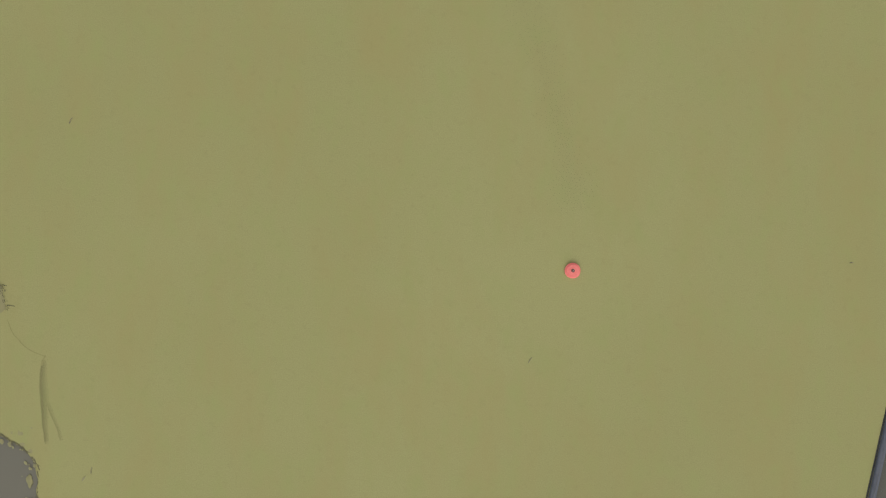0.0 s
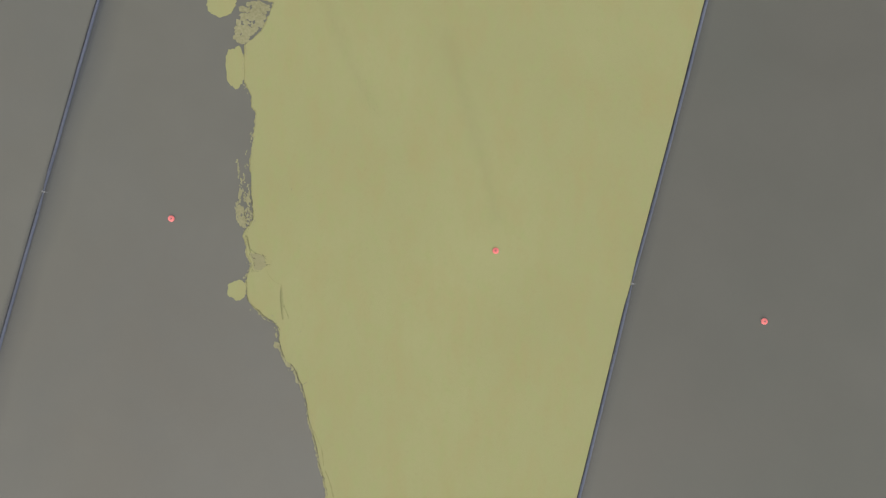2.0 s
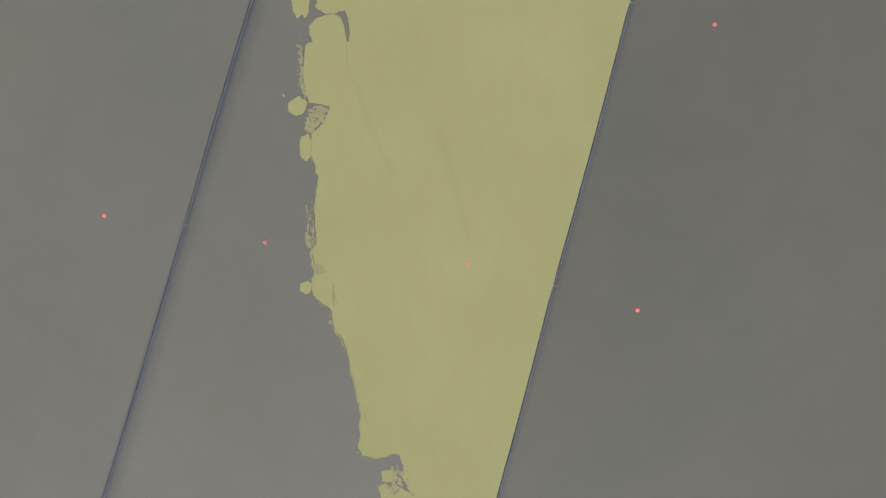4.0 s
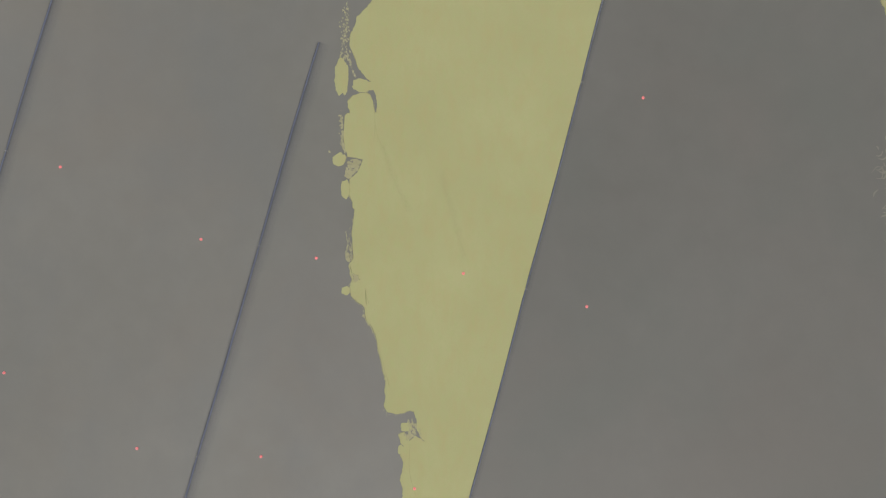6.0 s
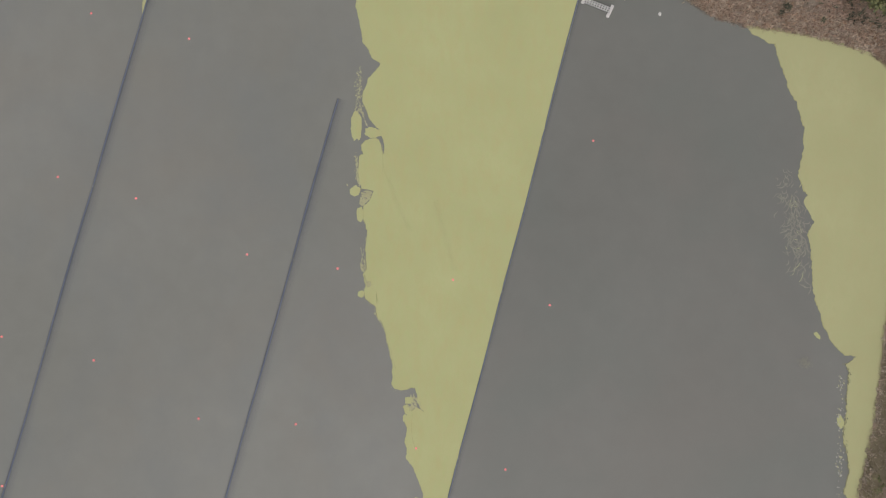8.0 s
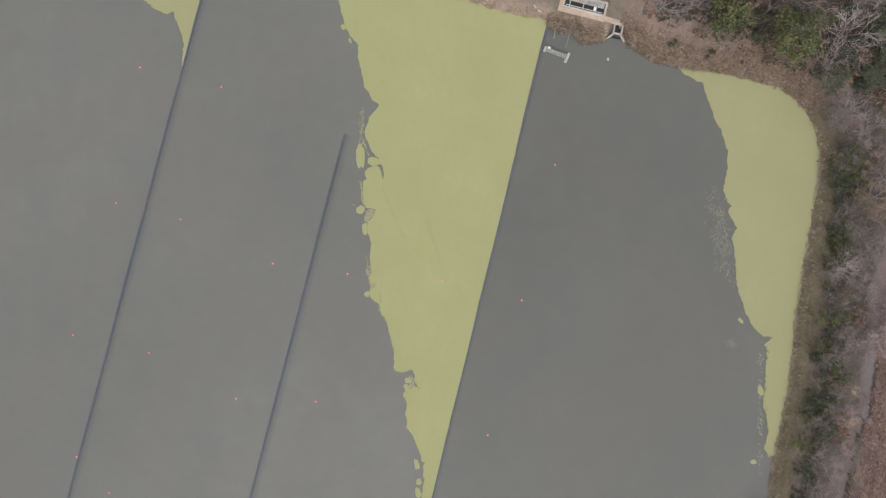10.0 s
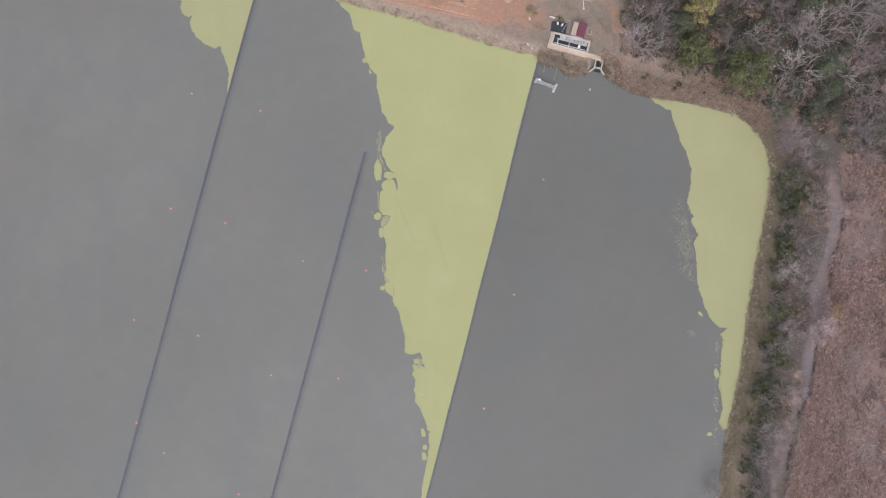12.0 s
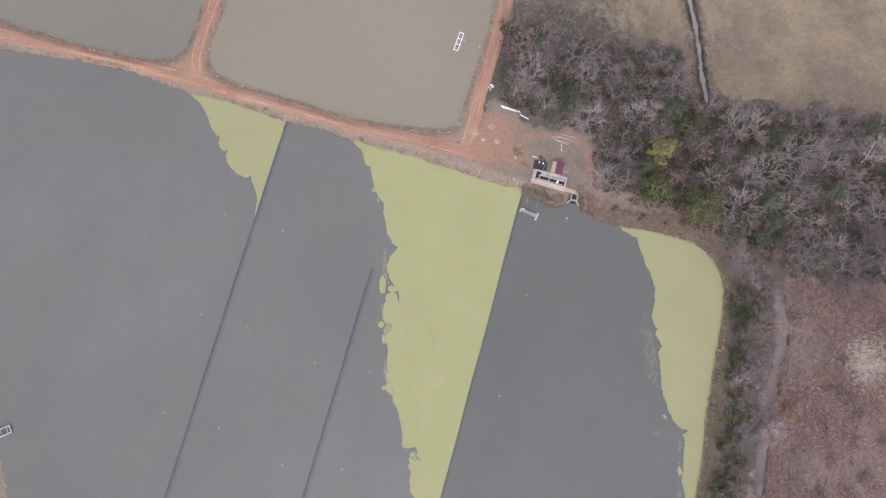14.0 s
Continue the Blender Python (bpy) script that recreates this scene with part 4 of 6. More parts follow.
seam([(9.4, -18.4), (9.3, -20.4), (9.5, -22.0), (10.0, -23.5)], 0.04, 8.0)
weed_fringe("duckweed_crumbs", [(2.9, 20 + 0.08 * i) for i in range(70)], 110, 0.25, 5, "thin scattered duckweed crumbs beside the mat", (0.03, 0.15))
weed_fringe("duckweed_crumbs", [(2.45, 15.0 - 0.06 * i) for i in range(60)], 120, 0.1, 6, "thin scattered duckweed crumbs beside the mat", (0.03, 0.15))
weed_fringe("duckweed_crumbs", [(63.6 - 0.01 * i, -14 - 0.17 * i) for i in range(100)], 60, 0.22, 7, "thin scattered duckweed crumbs beside the mat", (0.04, 0.16))
weed_fringe("algae_flakes", [(63.6 - 0.012 * i, -14 - 0.19 * i) for i in range(100)], 130, 0.26, 17, "grey-white flakes of dead weed beside the mat", (0.04, 0.15), SCUM_PALE)
# dark strips drawn for the dark line at the mat's edge
strings("dark_gap_strips", cracks([[q for q in east_edge if -33 < q[1] < -12]]), 260, 0.05, 0.45, 57, "dark strips drawn for the dark line along the edge of the mat", DARK_GAP, 0.12)


def torn(name, spots, count, seed):
    """A gap in the mat filled with crumpled, half-sunk weed."""
    rnd = random.Random(seed)
    verts, faces = [], []
    for _ in range(count):
        cx, cy, rx, ry = rnd.choice(spots)
        a, r = rnd.uniform(0, 6.28), rnd.random() ** 0.5
        x, y = cx + math.cos(a) * rx * r, cy + math.sin(a) * ry * r
        s, n, z = rnd.uniform(0.05, 0.2), 6, 0.01 + rnd.random() * 0.01
        ring = []
        for i in range(n):
            b = i / n * math.tau
            q = s * rnd.uniform(0.5, 1.2)
            ring.append(len(verts))
            verts.append((x + math.cos(b) * q, y + math.sin(b) * q * 0.8, z + rnd.random() * 0.008))
        faces.append(ring)
    return tagged(part(name, from_lists(name, verts, faces), WEED_THIN), "crumpled greyish duckweed in a torn gap of the mat", "duckweed", kind="stuff")


torn("torn_duckweed", [(3.6, 9.3, 0.7, 0.65), (3.9, 9.6, 0.5, 0.4), (3.2, 8.5, 0.4, 0.4)], 190, 8)
torn("torn_duckweed", [(9.7, -17.0, 0.35, 0.8), (9.2, -17.6, 0.4, 0.4)], 70, 10)


def scum_ribbons(count, thin, thick, material, seed, words):
    """Pale strings of algae drawn out into swirls on the water."""
    rnd = random.Random(seed)
    verts, faces = [], []
    for k in range(count):
        y = rnd.triangular(-3.5, 12.5, 5)
        x = 58.2 + 0.09 * (6 - y) + rnd.gauss(0, 0.75)
        heading, length = rnd.gauss(-1.35, 0.5), rnd.uniform(0.3, 1.7)
        wide = rnd.uniform(thin, thick)
        px, py, start, z = x, y, len(verts), 0.005 + 0.00006 * k
        steps = 12
        for i in range(steps + 1):
            w = wide * math.sin(math.pi * (i + 0.4) / (steps + 0.8)) + 0.008
            verts.append((px - math.sin(heading) * w, py + math.cos(heading) * w, z))
            verts.append((px + math.sin(heading) * w, py - math.cos(heading) * w, z))
            heading += rnd.gauss(0, 0.2) + 0.4 * noise.noise((px * 0.8, py * 0.8, 3.3))
            px, py = px + math.cos(heading) * length / steps, py + math.sin(heading) * length / steps
        faces += [(start + 2 * i, start + 2 * i + 1, start + 2 * i + 3, start + 2 * i + 2) for i in range(steps)]
    return tagged(part("algae_scum", from_lists("algae_scum", verts, faces), material), words, "algae", kind="stuff")


scum_ribbons(190, 0.02, 0.07, SCUM, 12, "dull swirling film of algae scum on the water")
scum_ribbons(16, 0.02, 0.05, WEED_THIN, 13, "pale swirling strings of algae scum on the water")
weed_fringe("algae_flakes", [(58.9 + 0.02 * i, -12.0 - 0.03 * i) for i in range(30)], 220, 0.4, 71, "pale drifting flakes of algae on the water", (0.03, 0.1), SCUM)

# ---- booms and floats ----
FADED_CLAMP = mat("dull_clamp_metal", (0.2, 0.2, 0.205), (0.34, 0.34, 0.34), 14.0, 2.0, 0.6, 0.2)
# colour of the wet highlight drawn along the top of the float tubes
HIGHLIGHT_BLUE = mat("pale_slate_highlight", (0.105, 0.115, 0.15), (0.155, 0.167, 0.205), 9.0, 0.5, 0.7, 0.2, world_space=True)


def boom(a, b, joints, words, reach=1.0):
    """A curtain boom: a string of float tubes at the surface, a flat fading sheet for the fabric skirt and its blue
    halo, and clamps at the joints.
    """
    a, b = Vector((*a, 0)), Vector((*b, 0))
    along = (b - a).normalized()
    side = Vector((-along.y, along.x, 0))
    if side.x < 0:
        side = -side
    ob = thing("floating_boom", Matrix.Translation(a), words, "boom", "pond booms")
    marks = [0.0] + [j for j in joints] + [(b - a).length]
    for s, e in zip(marks[:-1], marks[1:]):
        bm = bmesh.new()
        n = max(2, int((e - s) / 0.5))
        rings = []
        for i in range(n + 1):
            d = s + 0.06 + (e - s - 0.12) * i / n
            sway = 0.10 * math.sin(math.pi * (d - s) / (e - s)) * (1 if int(s) % 2 else -1) + 0.03 * noise.noise((d * 0.5, a.x, 0))
            c = along * d + side * sway
            ring = []
            for j in range(8):
                t = j / 8 * math.tau
                thin = 0.45 + 0.55 * min(1.0, min(d - s, e - d) / 0.9)
                ring.append(bm.verts.new(c + side * math.cos(t) * 0.068 * thin + Vector((0, 0, 0.03 + math.sin(t) * 0.055 * thin))))
            rings.append(ring)
        for p, q in zip(rings[:-1], rings[1:]):
            for j in range(8):
                bm.faces.new((p[j], p[(j + 1) % 8], q[(j + 1) % 8], q[j]))
        bm.faces.new(rings[0])
        bm.faces.new(list(reversed(rings[-1])))
        float_tube = part("float_tube", bm, NAVY, ob)
        # added strips: pale ones for the wet highlight, a black one for the edge shadow
        for u, r, mt, name, a0, a1 in ((0.0, 0.016, HIGHLIGHT_BLUE, "weld_seam", 0.0, 0.3), (0.0, 0.016, HIGHLIGHT_BLUE, "weld_seam", 0.75, 1.0), (-0.09, 0.022, BLACK, "tension_cable", 0.0, 1.0)):
            lists, m = ([], []), max(3, int((e - s) * (a1 - a0)))
            ds = [s + 0.1 + (e - s - 0.2) * (a0 + (a1 - a0) * i / m) for i in range(m + 1)]
            sways = [0.10 * math.sin(math.pi * (d - s) / (e - s)) * (1 if int(s) % 2 else -1) for d in ds]
            add_tube(*lists, [along * d + side * (w + u * min(1.0, 0.3 + min(d - s, e - d))) + Vector((0, 0, (0.03 + 0.055 * (0.45 + 0.55 * min(1.0, min(d - s, e - d) / 0.9))) - 0.009 if u == 0 else 0.02)) for d, w in zip(ds, sways)], [r] * (m + 1), 5)
            part(name, from_lists(name, *lists), mt, float_tube)
        verts, faces, fade = [], [], []
        # flat on the surface; the wide fade paints a blue halo beyond the skirt
        across = ((-0.4, 1.0), (-0.12, 0.8), (0.0, 0.5), (0.14, 0.62), (0.3, 0.78), (0.7, 0.89), (1.6, 1.0))
        for i in range(n + 1):
            d = s + (e - s) * i / n
            w = reach + 0.25 * reach * noise.noise((d * 0.3, a.x, 4))
            for u, f in across:
                verts.append(along * d + side * u * w + Vector((0, 0, 0.006)))
                fade.append(f)
        k = len(across)
        faces = [(i * k + j, i * k + j + 1, i * k + k + j + 1, i * k + k + j) for i in range(n) for j in range(k - 1)]
        me = from_lists("skirt", verts, faces)
        me.attributes.new("murk", "FLOAT", "POINT").data.foreach_set("value", fade)
        part("skirt", me, SKIRT, ob, "flat slate-blue skirt sheet whose fading border paints the blue halo beside the boom")
    for j in joints:
        bm = bmesh.new()
        q = math.degrees(math.atan2(along.y, along.x))
        c = along * j
        box(bm, c.x, c.y, 0.05, 0.07, 0.15, 0.1, q, 0.02)
        tube(bm, c + side * 0.03 + Vector((0, 0, 0.06)), c + side * 0.19 - along * 0.02 + Vector((0, 0, 0.03)), 0.013, 0.006, 6)
        part("clamp", bm, FADED_CLAMP, ob, "dull metal clamp at a joint of the boom")
    return ob


boom((32.6, 38.9), (6.0, -57.1), (21.9, 43.6, 65.3, 87.0), "straight navy floating boom that holds back the duckweed mat", 0.35)
boom((0.1, 22.05), (-22.2, -57.0), (21.6, 43.3, 65.0), "straight navy floating boom with one free end in open water", 0.75)
boom((-19.4, 55.3), (-50.3, -57.0), (2.8, 24.5, 46.0, 67.5, 89.0), "straight navy floating boom running across the pond from the dike", 0.75)


def marker_float():
    ob = thing("marker_float", pose(27.0, -4.9, 0), "round coral-pink plastic marker float with a steel eye", "float", "pink marker floats")
    bm = bmesh.new()
    bmesh.ops.create_cone(bm, cap_ends=True, segments=28, radius1=0.145, radius2=0.145, depth=0.14, matrix=pose(0, 0, 0.03))
    bmesh.ops.bevel(bm, geom=[e for e in bm.edges if abs(e.verts[0].co.z - e.verts[1].co.z) < 1e-4], offset=0.03, segments=3, affect="EDGES")
    disc = part("disc", bm, PINK, ob)
    bm = bmesh.new()
    tube(bm, (0, 0, 0.09), (0, 0, 0.112), 0.036, 0.03, 14)
    part("washer", bm, RUSTY, disc, "dull rusty washer")
    bm = bmesh.new()
    tube(bm, (-0.012, 0, 0.112), (-0.012, 0, 0.15), 0.009, 0.009, 8)
    tube(bm, (0.012, 0.005, 0.112), (0.012, 0.005, 0.15), 0.009, 0.009, 8)
    tube(bm, (-0.02, 0, 0.15), (0.02, 0.005, 0.15), 0.009, 0.009, 8)
    part("eye_bolt", bm, STEEL, disc, "steel eye bolt")
    return ob


first_float = marker_float()
for k, (x, y) in enumerate((
    (0, 0), (14.73, -1.57), (-11.62, 1.92), (-26.02, 9.29), (-31.11, -11.4), (-17.65, -18.83), (-5.32, -19.62), (32.94, 16.15), (21.08, -25.45), (-19.38, 30.15),
    (-32.27, 33.7), (-36.18, 12.19), (-42.97, -8.31), (-42.43, -27.07), (-37.41, -32.62), (9.87, -22.74), (-23.7, -40.2), (-11.9, -41.6),
)):
    copy_thing(first_float, pose(x, y, 0, 0, 0, k * 47))

# ---- plants ----
LEAF_DRAB = leaf_mat("drab_dry_weeds", (0.165, 0.132, 0.098), (0.33, 0.265, 0.20), 0.3)
FIELD_STRAW = leaf_mat("dull_field_straw", (0.17, 0.13, 0.092), (0.36, 0.28, 0.20), 0.3)
BRUSH_DARK = leaf_mat("dark_dead_weeds", (0.075, 0.058, 0.05), (0.19, 0.145, 0.12), 0.3)
LEAF_ORANGE_DULL = leaf_mat("rust_orange_weeds", (0.22, 0.125, 0.075), (0.42, 0.27, 0.175), 0.3)
# dark colour that draws the shade of the wash's cut bank
LIP_SHADE = leaf_mat("dark_lip_shade", (0.05, 0.04, 0.035), (0.13, 0.1, 0.085), 0.3)
def gz(x, y):
    return float(land(np.array([x]), np.array([y]))[0][0])


def bare_meshes(seed, height, spread, thick=1.0, density=1.0):
    """Trunk with limbs, and a crown of bare branches and twigs, of a leafless tree."""
    rnd = random.Random(seed)
    wood, twig = ([], []), ([], [])

    def grow(p, d, length, r, level):
        n = (3, 3, 3, 2, 1)[level]
        pts, q, e = [p], p, d.copy()
        for _ in range(n):
            e = (e + Vector((rnd.gauss(0, 0.085), rnd.gauss(0, 0.085), rnd.gauss(0.03, 0.05)))).normalized()
            q = q + e * (length / n)
            pts.append(q)
        radii = [r * (1 - 0.66 * k / n) for k in range(n + 1)]
        target = wood if level < 2 else twig
        add_tube(*target, pts, radii, (7, 5, 4, 3, 3)[level])
        if level == 4:
            return
        count = int((7, 5, 5, 5)[level] * (density if level > 1 else 1) + rnd.random())
        for k in range(count):
            f = rnd.uniform(0.45, 1.0) if level else rnd.uniform(0.5, 1.0)
            at = pts[0].lerp(pts[-1], 0) if f <= 0 else pts[min(int(f * n), n - 1)].lerp(pts[min(int(f * n) + 1, n)], f * n - int(f * n))
            turn = k / count * math.tau + rnd.uniform(-0.5, 0.5)
            u = e.orthogonal().normalized()
            v = e.cross(u)
            out = u * math.cos(turn) + v * math.sin(turn)
            lean = (1.15, 0.75, 0.7, 0.7)[level] * rnd.uniform(0.7, 1.2) * (spread if level == 0 else 1)
            grow(at, (e + out * lean + Vector((0, 0, 0.12))).normalized(), length * rnd.uniform(0.5, 0.78) * (1.25 if level == 0 else 1), r * (0.48, 0.48, 0.5, 0.55)[level], level + 1)

    grow(Vector((0, 0, -0.15)), Vector((rnd.gauss(0, 0.06), rnd.gauss(0, 0.06), 1)).normalized(), height * 0.45, 0.021 * height * thick, 0)
    return from_lists("trunk", *wood), from_lists("crown", *twig)


def add_leaf(verts, faces, p, d, size, rnd):
    u = d.orthogonal().normalized()
    v = d.cross(u)
    a = rnd.uniform(0, 6.28)
    s, t = u * math.cos(a) + v * math.sin(a), v * math.cos(a) - u * math.sin(a)
    k = len(verts)
    w = size * rnd.uniform(0.3, 0.5)
    verts += [p - s * size * 0.5, p - t * w + d * size * 0.1, p + s * size * 0.5, p + t * w - d * size * 0.05]
    faces.append((k, k + 1, k + 2, k + 3))


def leafy_meshes(seed, height, radius, clumps, leaves, leaf=0.2, low=0.3, cone=False):
    """Trunk with limbs, and a crown of leaves gathered in uneven sprays at the ends of the limbs."""
    rnd = random.Random(seed)
    wood, crown = ([], []), ([], [])
    add_tube(*wood, [Vector((0, 0, -0.1)), Vector((0.05, 0, height * 0.45)), Vector((0, 0.05, height * 0.93))], [0.025 * height, 0.017 * height, 0.01], 7)
    for k in range(clumps):
        f = (k + rnd.random()) / clumps
        z = height * (low + (1 - low) * f)
        a = k * 2.399 + rnd.uniform(-0.6, 0.6)
        reach = radius * ((1.02 - f) if cone else math.sqrt(max(0.05, 1 - (2 * f - 0.7) ** 2 / 1.75)))
        reach *= 1 + 0.55 * noise.noise((math.cos(a) * 1.3 + seed, math.sin(a) * 1.3, f * 2))
        r = reach * rnd.uniform(0.3, 1.05)
        c = Vector((math.cos(a) * r, math.sin(a) * r, z + rnd.uniform(-0.3, 0.3)))
        add_tube(*wood, [Vector((0, 0, z * 0.8)), c * 0.6 + Vector((0, 0, z * 0.36)), c], [0.007 * height, 0.005 * height, 0.008], 4)
        size = radius * rnd.uniform(0.16, 0.42)
        out = Vector((math.cos(a), math.sin(a), 0.25))
        for j in range(int(leaves * rnd.uniform(0.5, 1.5))):
            d = (out * rnd.uniform(-0.4, 1.3) + Vector((rnd.gauss(0, 0.55), rnd.gauss(0, 0.55), rnd.gauss(0, 0.35))))
            p = c + d * size * 0.8
            add_leaf(*crown, p, (d.normalized() * 0.6 + Vector((rnd.gauss(0, 0.5), rnd.gauss(0, 0.5), 0.8))).normalized(), leaf * rnd.uniform(0.6, 1.5), rnd)
    return from_lists("trunk", *wood), from_lists("crown", *crown)


def plant(name, meshes, trunk_mat, crown_mat, x, y, label, category, group, turn=0.0, size=1.0):
    ob = thing(name, pose(x, y, gz(x, y), 0, 0, turn) @ Matrix.Scale(size, 4), label, category, group)
    part("trunk", meshes[0], trunk_mat, ob)
    part("crown", meshes[1], crown_mat, ob)
    return ob


def copies(first, spots, rnd, low=0.75, high=1.25):
    for x, y in spots:
        s = rnd.uniform(low, high)
        copy_thing(first, pose(x, y, gz(x, y), 0, 0, rnd.uniform(0, 360))).scale = (s, s, s * rnd.uniform(0.9, 1.1))


def scatter(poly, gap, rnd, count, taken):
    """Places within an outline, no two nearer than the gap."""
    xs, ys = [p[0] for p in poly], [p[1] for p in poly]
    out = []
    for _ in range(count):
        x, y = rnd.uniform(min(xs), max(xs)), rnd.uniform(min(ys), max(ys))
        if inside(np.array([x]), np.array([y]), poly)[0] and all((x - a) ** 2 + (y - b) ** 2 > gap * gap for a, b in taken + out):
            out.append((x, y))
    return out


rnd = random.Random(21)
NAMED_BARE = [
    (33.8, 63.3), (40.2, 66.5), (60.5, 60.5), (52, 58.4), (50.5, 44.5), (50.2, 40.2), (74.3, 29.5), (88.2, 45.2), (92.9, 46.4), (79.6, 39.2), (86.2, 34.3),
    (91.5, 29.5), (95.5, 24.4), (62.6, 49.7), (54.9, 63.1), (82.1, 41.6), (77.9, 34.6), (71.8, 40.6), (77.6, 22.5),
]
EVERGREEN = [(69.3, 34), (64.3, 55.1), (68.3, 52.5), (86.5, 49.2), (42.8, 58.5), (58.2, 43.0), (81, 46), (97, 37)]
YELLOWISH = [(61.5, 46.2)]
BRIGHT = [(60.4, 38.3)]
taken = NAMED_BARE + EVERGREEN + YELLOWISH + BRIGHT
bare_kinds = []
for k, (height, spread, dens, words, twigs) in enumerate((
    (8.8, 1.05, 0.9, "leafless grey tree with a wide crown of bare branches", TWIG_PALE),
    (9.0, 0.95, 1.0, "leafless grey-mauve tree with dense bare twigs", TWIG),
    (7.0, 1.15, 0.95, "leafless low tree with spreading mauve twigs", TWIG),
    (8.0, 0.85, 1.0, "leafless slim tree with fine brown-grey twigs", TWIG),
)):
    x, y = NAMED_BARE[k]
    bare_kinds.append(plant("bare_tree", bare_meshes(30 + k, height, spread, 1.25 if k == 0 else 1.0, dens), BARK, twigs, x, y, words, "tree", "leafless trees of the wood", k * 70.0))
copies(bare_kinds[0], [(46, 62.4), (56.9, 54.3), (46.8, 53.4)], rnd, 0.85, 1.0)
for k, spot in enumerate(NAMED_BARE[4:]):
    copies(bare_kinds[(1, 0, 0, 0, 3)[k % 5]], [spot], rnd, 0.75, 1.1)
fill = scatter(WOOD, 4.15, rnd, 2600, taken)
for k, spot in enumerate(fill):
    if math.hypot(spot[0] - 79, spot[1] - 29) > 6:
        copies(bare_kinds[rnd.choice((0, 1, 1, 2, 2, 3, 3))], [spot], rnd, 0.6, 1.15)
plant("bare_tree", bare_meshes(51, 7.0, 1.1, 1.3, 0.6), PALE_BARK, PALE_BARK, 105, 44.4, "bleached white leafless tree standing out of the wood", "tree", "leafless trees of the wood")
copies(bare_kinds[0], [(77.2, 21.8), (74.9, -1.6)], rnd, 0.5, 0.6)

olive = plant("evergreen_tree", leafy_meshes(61, 8.5, 3.6, 46, 75, 0.32), BARK, LEAF, *EVERGREEN[0], "broad olive-green evergreen tree at the edge of the wood", "tree", "evergreen trees")
dark = plant("evergreen_tree", leafy_meshes(62, 7.0, 2.4, 34, 60, 0.26), BARK, LEAF_DARK, *EVERGREEN[1], "dark green evergreen tree among leafless trees", "tree", "evergreen trees")
copies(dark, EVERGREEN[3:], rnd, 0.8, 1.1)
copies(dark, [(77.4, 31.2), (81.5, 28.2), (75.6, 27.2), (84.8, 31.0)], rnd, 0.55, 0.8)
copies(dark, scatter(WOOD, 10.5, rnd, 260, EVERGREEN), rnd, 0.6, 1.1)
copies(olive, [EVERGREEN[2]], rnd, 0.6, 0.65)
plant("evergreen_tree", leafy_meshes(63, 7.5, 2.3, 30, 65, 0.3), BARK, LEAF_YELLOW, *YELLOWISH[0], "yellow-leaved tree among leafless trees", "tree", "evergreen trees")
bright = plant("evergreen_tree", leafy_meshes(64, 7.5, 2.7, 26, 75, 0.34), BARK, LEAF, *BRIGHT[0], "bright olive tree with leaves in loose tufts", "tree", "evergreen trees")

# undergrowth of the wood
bush_a = plant("evergreen_shrub", leafy_meshes(71, 2.2, 1.35, 15, 45, 0.17, 0.1), BARK, LEAF_DARK, 75.6, 12.8, "dark green evergreen shrub under the trees", "shrub", "evergreen shrubs")
bush_b = plant("dry_shrub", leafy_meshes(72, 2.0, 1.3, 13, 40, 0.15, 0.1), BARK, LEAF_BROWN, 85.6, -7.6, "rusty brown dry-leaved shrub", "shrub", "dry shrubs")
plant("dry_shrub", leafy_meshes(74, 1.9, 1.25, 13, 55, 0.15, 0.1), BARK, LEAF_ORANGE, 84.3, -8.7, "orange-leaved dry shrub standing out of the brown brush", "shrub", "dry shrubs")
bush_e = plant("evergreen_shrub", leafy_meshes(76, 2.3, 1.4, 15, 45, 0.18, 0.1), BARK, LEAF, 78.6, 9.4, "olive-green leafy shrub along the levee", "shrub", "evergreen shrubs")
bush_d = plant("bare_shrub", bare_meshes(75, 3.6, 1.7, 0.7, 0.9), BARK, TWIG_MAUVE, 81.0, -9.8, "wide leafless shrub of fine mauve twigs beside the wash", "shrub", "leafless shrubs")
bush_c = plant("bare_shrub", bare_meshes(73, 3.4, 1.5, 0.8, 0.5), BARK, TWIG, 73.6, -1.4, "leafless grey shrub with fine spreading twigs", "shrub", "leafless shrubs")
under = scatter(WOOD, 2.5, rnd, 3000, [])
for spot in under:
    copies(rnd.choice((bush_a, bush_a, bush_a, bush_b, bush_c)), [spot], rnd, 0.6, 1.3)
SCRUB = [(30, 92), (36, 79), (44, 75), (56, 72.5), (66, 70.5), (69, 60), (70, 75), (60, 84), (46, 88), (38, 94)]
copies(bush_c, scatter(SCRUB, 2.6, rnd, 700, []), rnd, 0.6, 1.2)
creek_side = [(70.7 + s * d, y) for y, s, d in [(61 + 2.1 * k, (-1, 1)[k % 2], 1.2 + 0.6 * (k % 3)) for k in range(14)]]
copies(bush_c, [(x + (83 - y) * 0.075, y) for x, y in creek_side], rnd, 0.4, 0.7)
HEDGE = [(74.4, 24.5), (76.4, 16), (75.8, 10), (74, 0.5), (72.1, -9), (70.2, -18.3), (68.9, -24.8), (67.2, -32), (66, -44), (69, -44), (70, -33), (72.2, -24), (74.6, -12), (76.6, -2), (78.8, 9), (79.2, 17), (77.5, 25)]
for spot in scatter(HEDGE, 1.2, rnd, 4200, []):
    copies(rnd.choice((bush_a, bush_a, bush_e, bush_c, bush_c)) if spot[1] < 17 else bush_c, [spot], rnd, 0.6, 1.15)
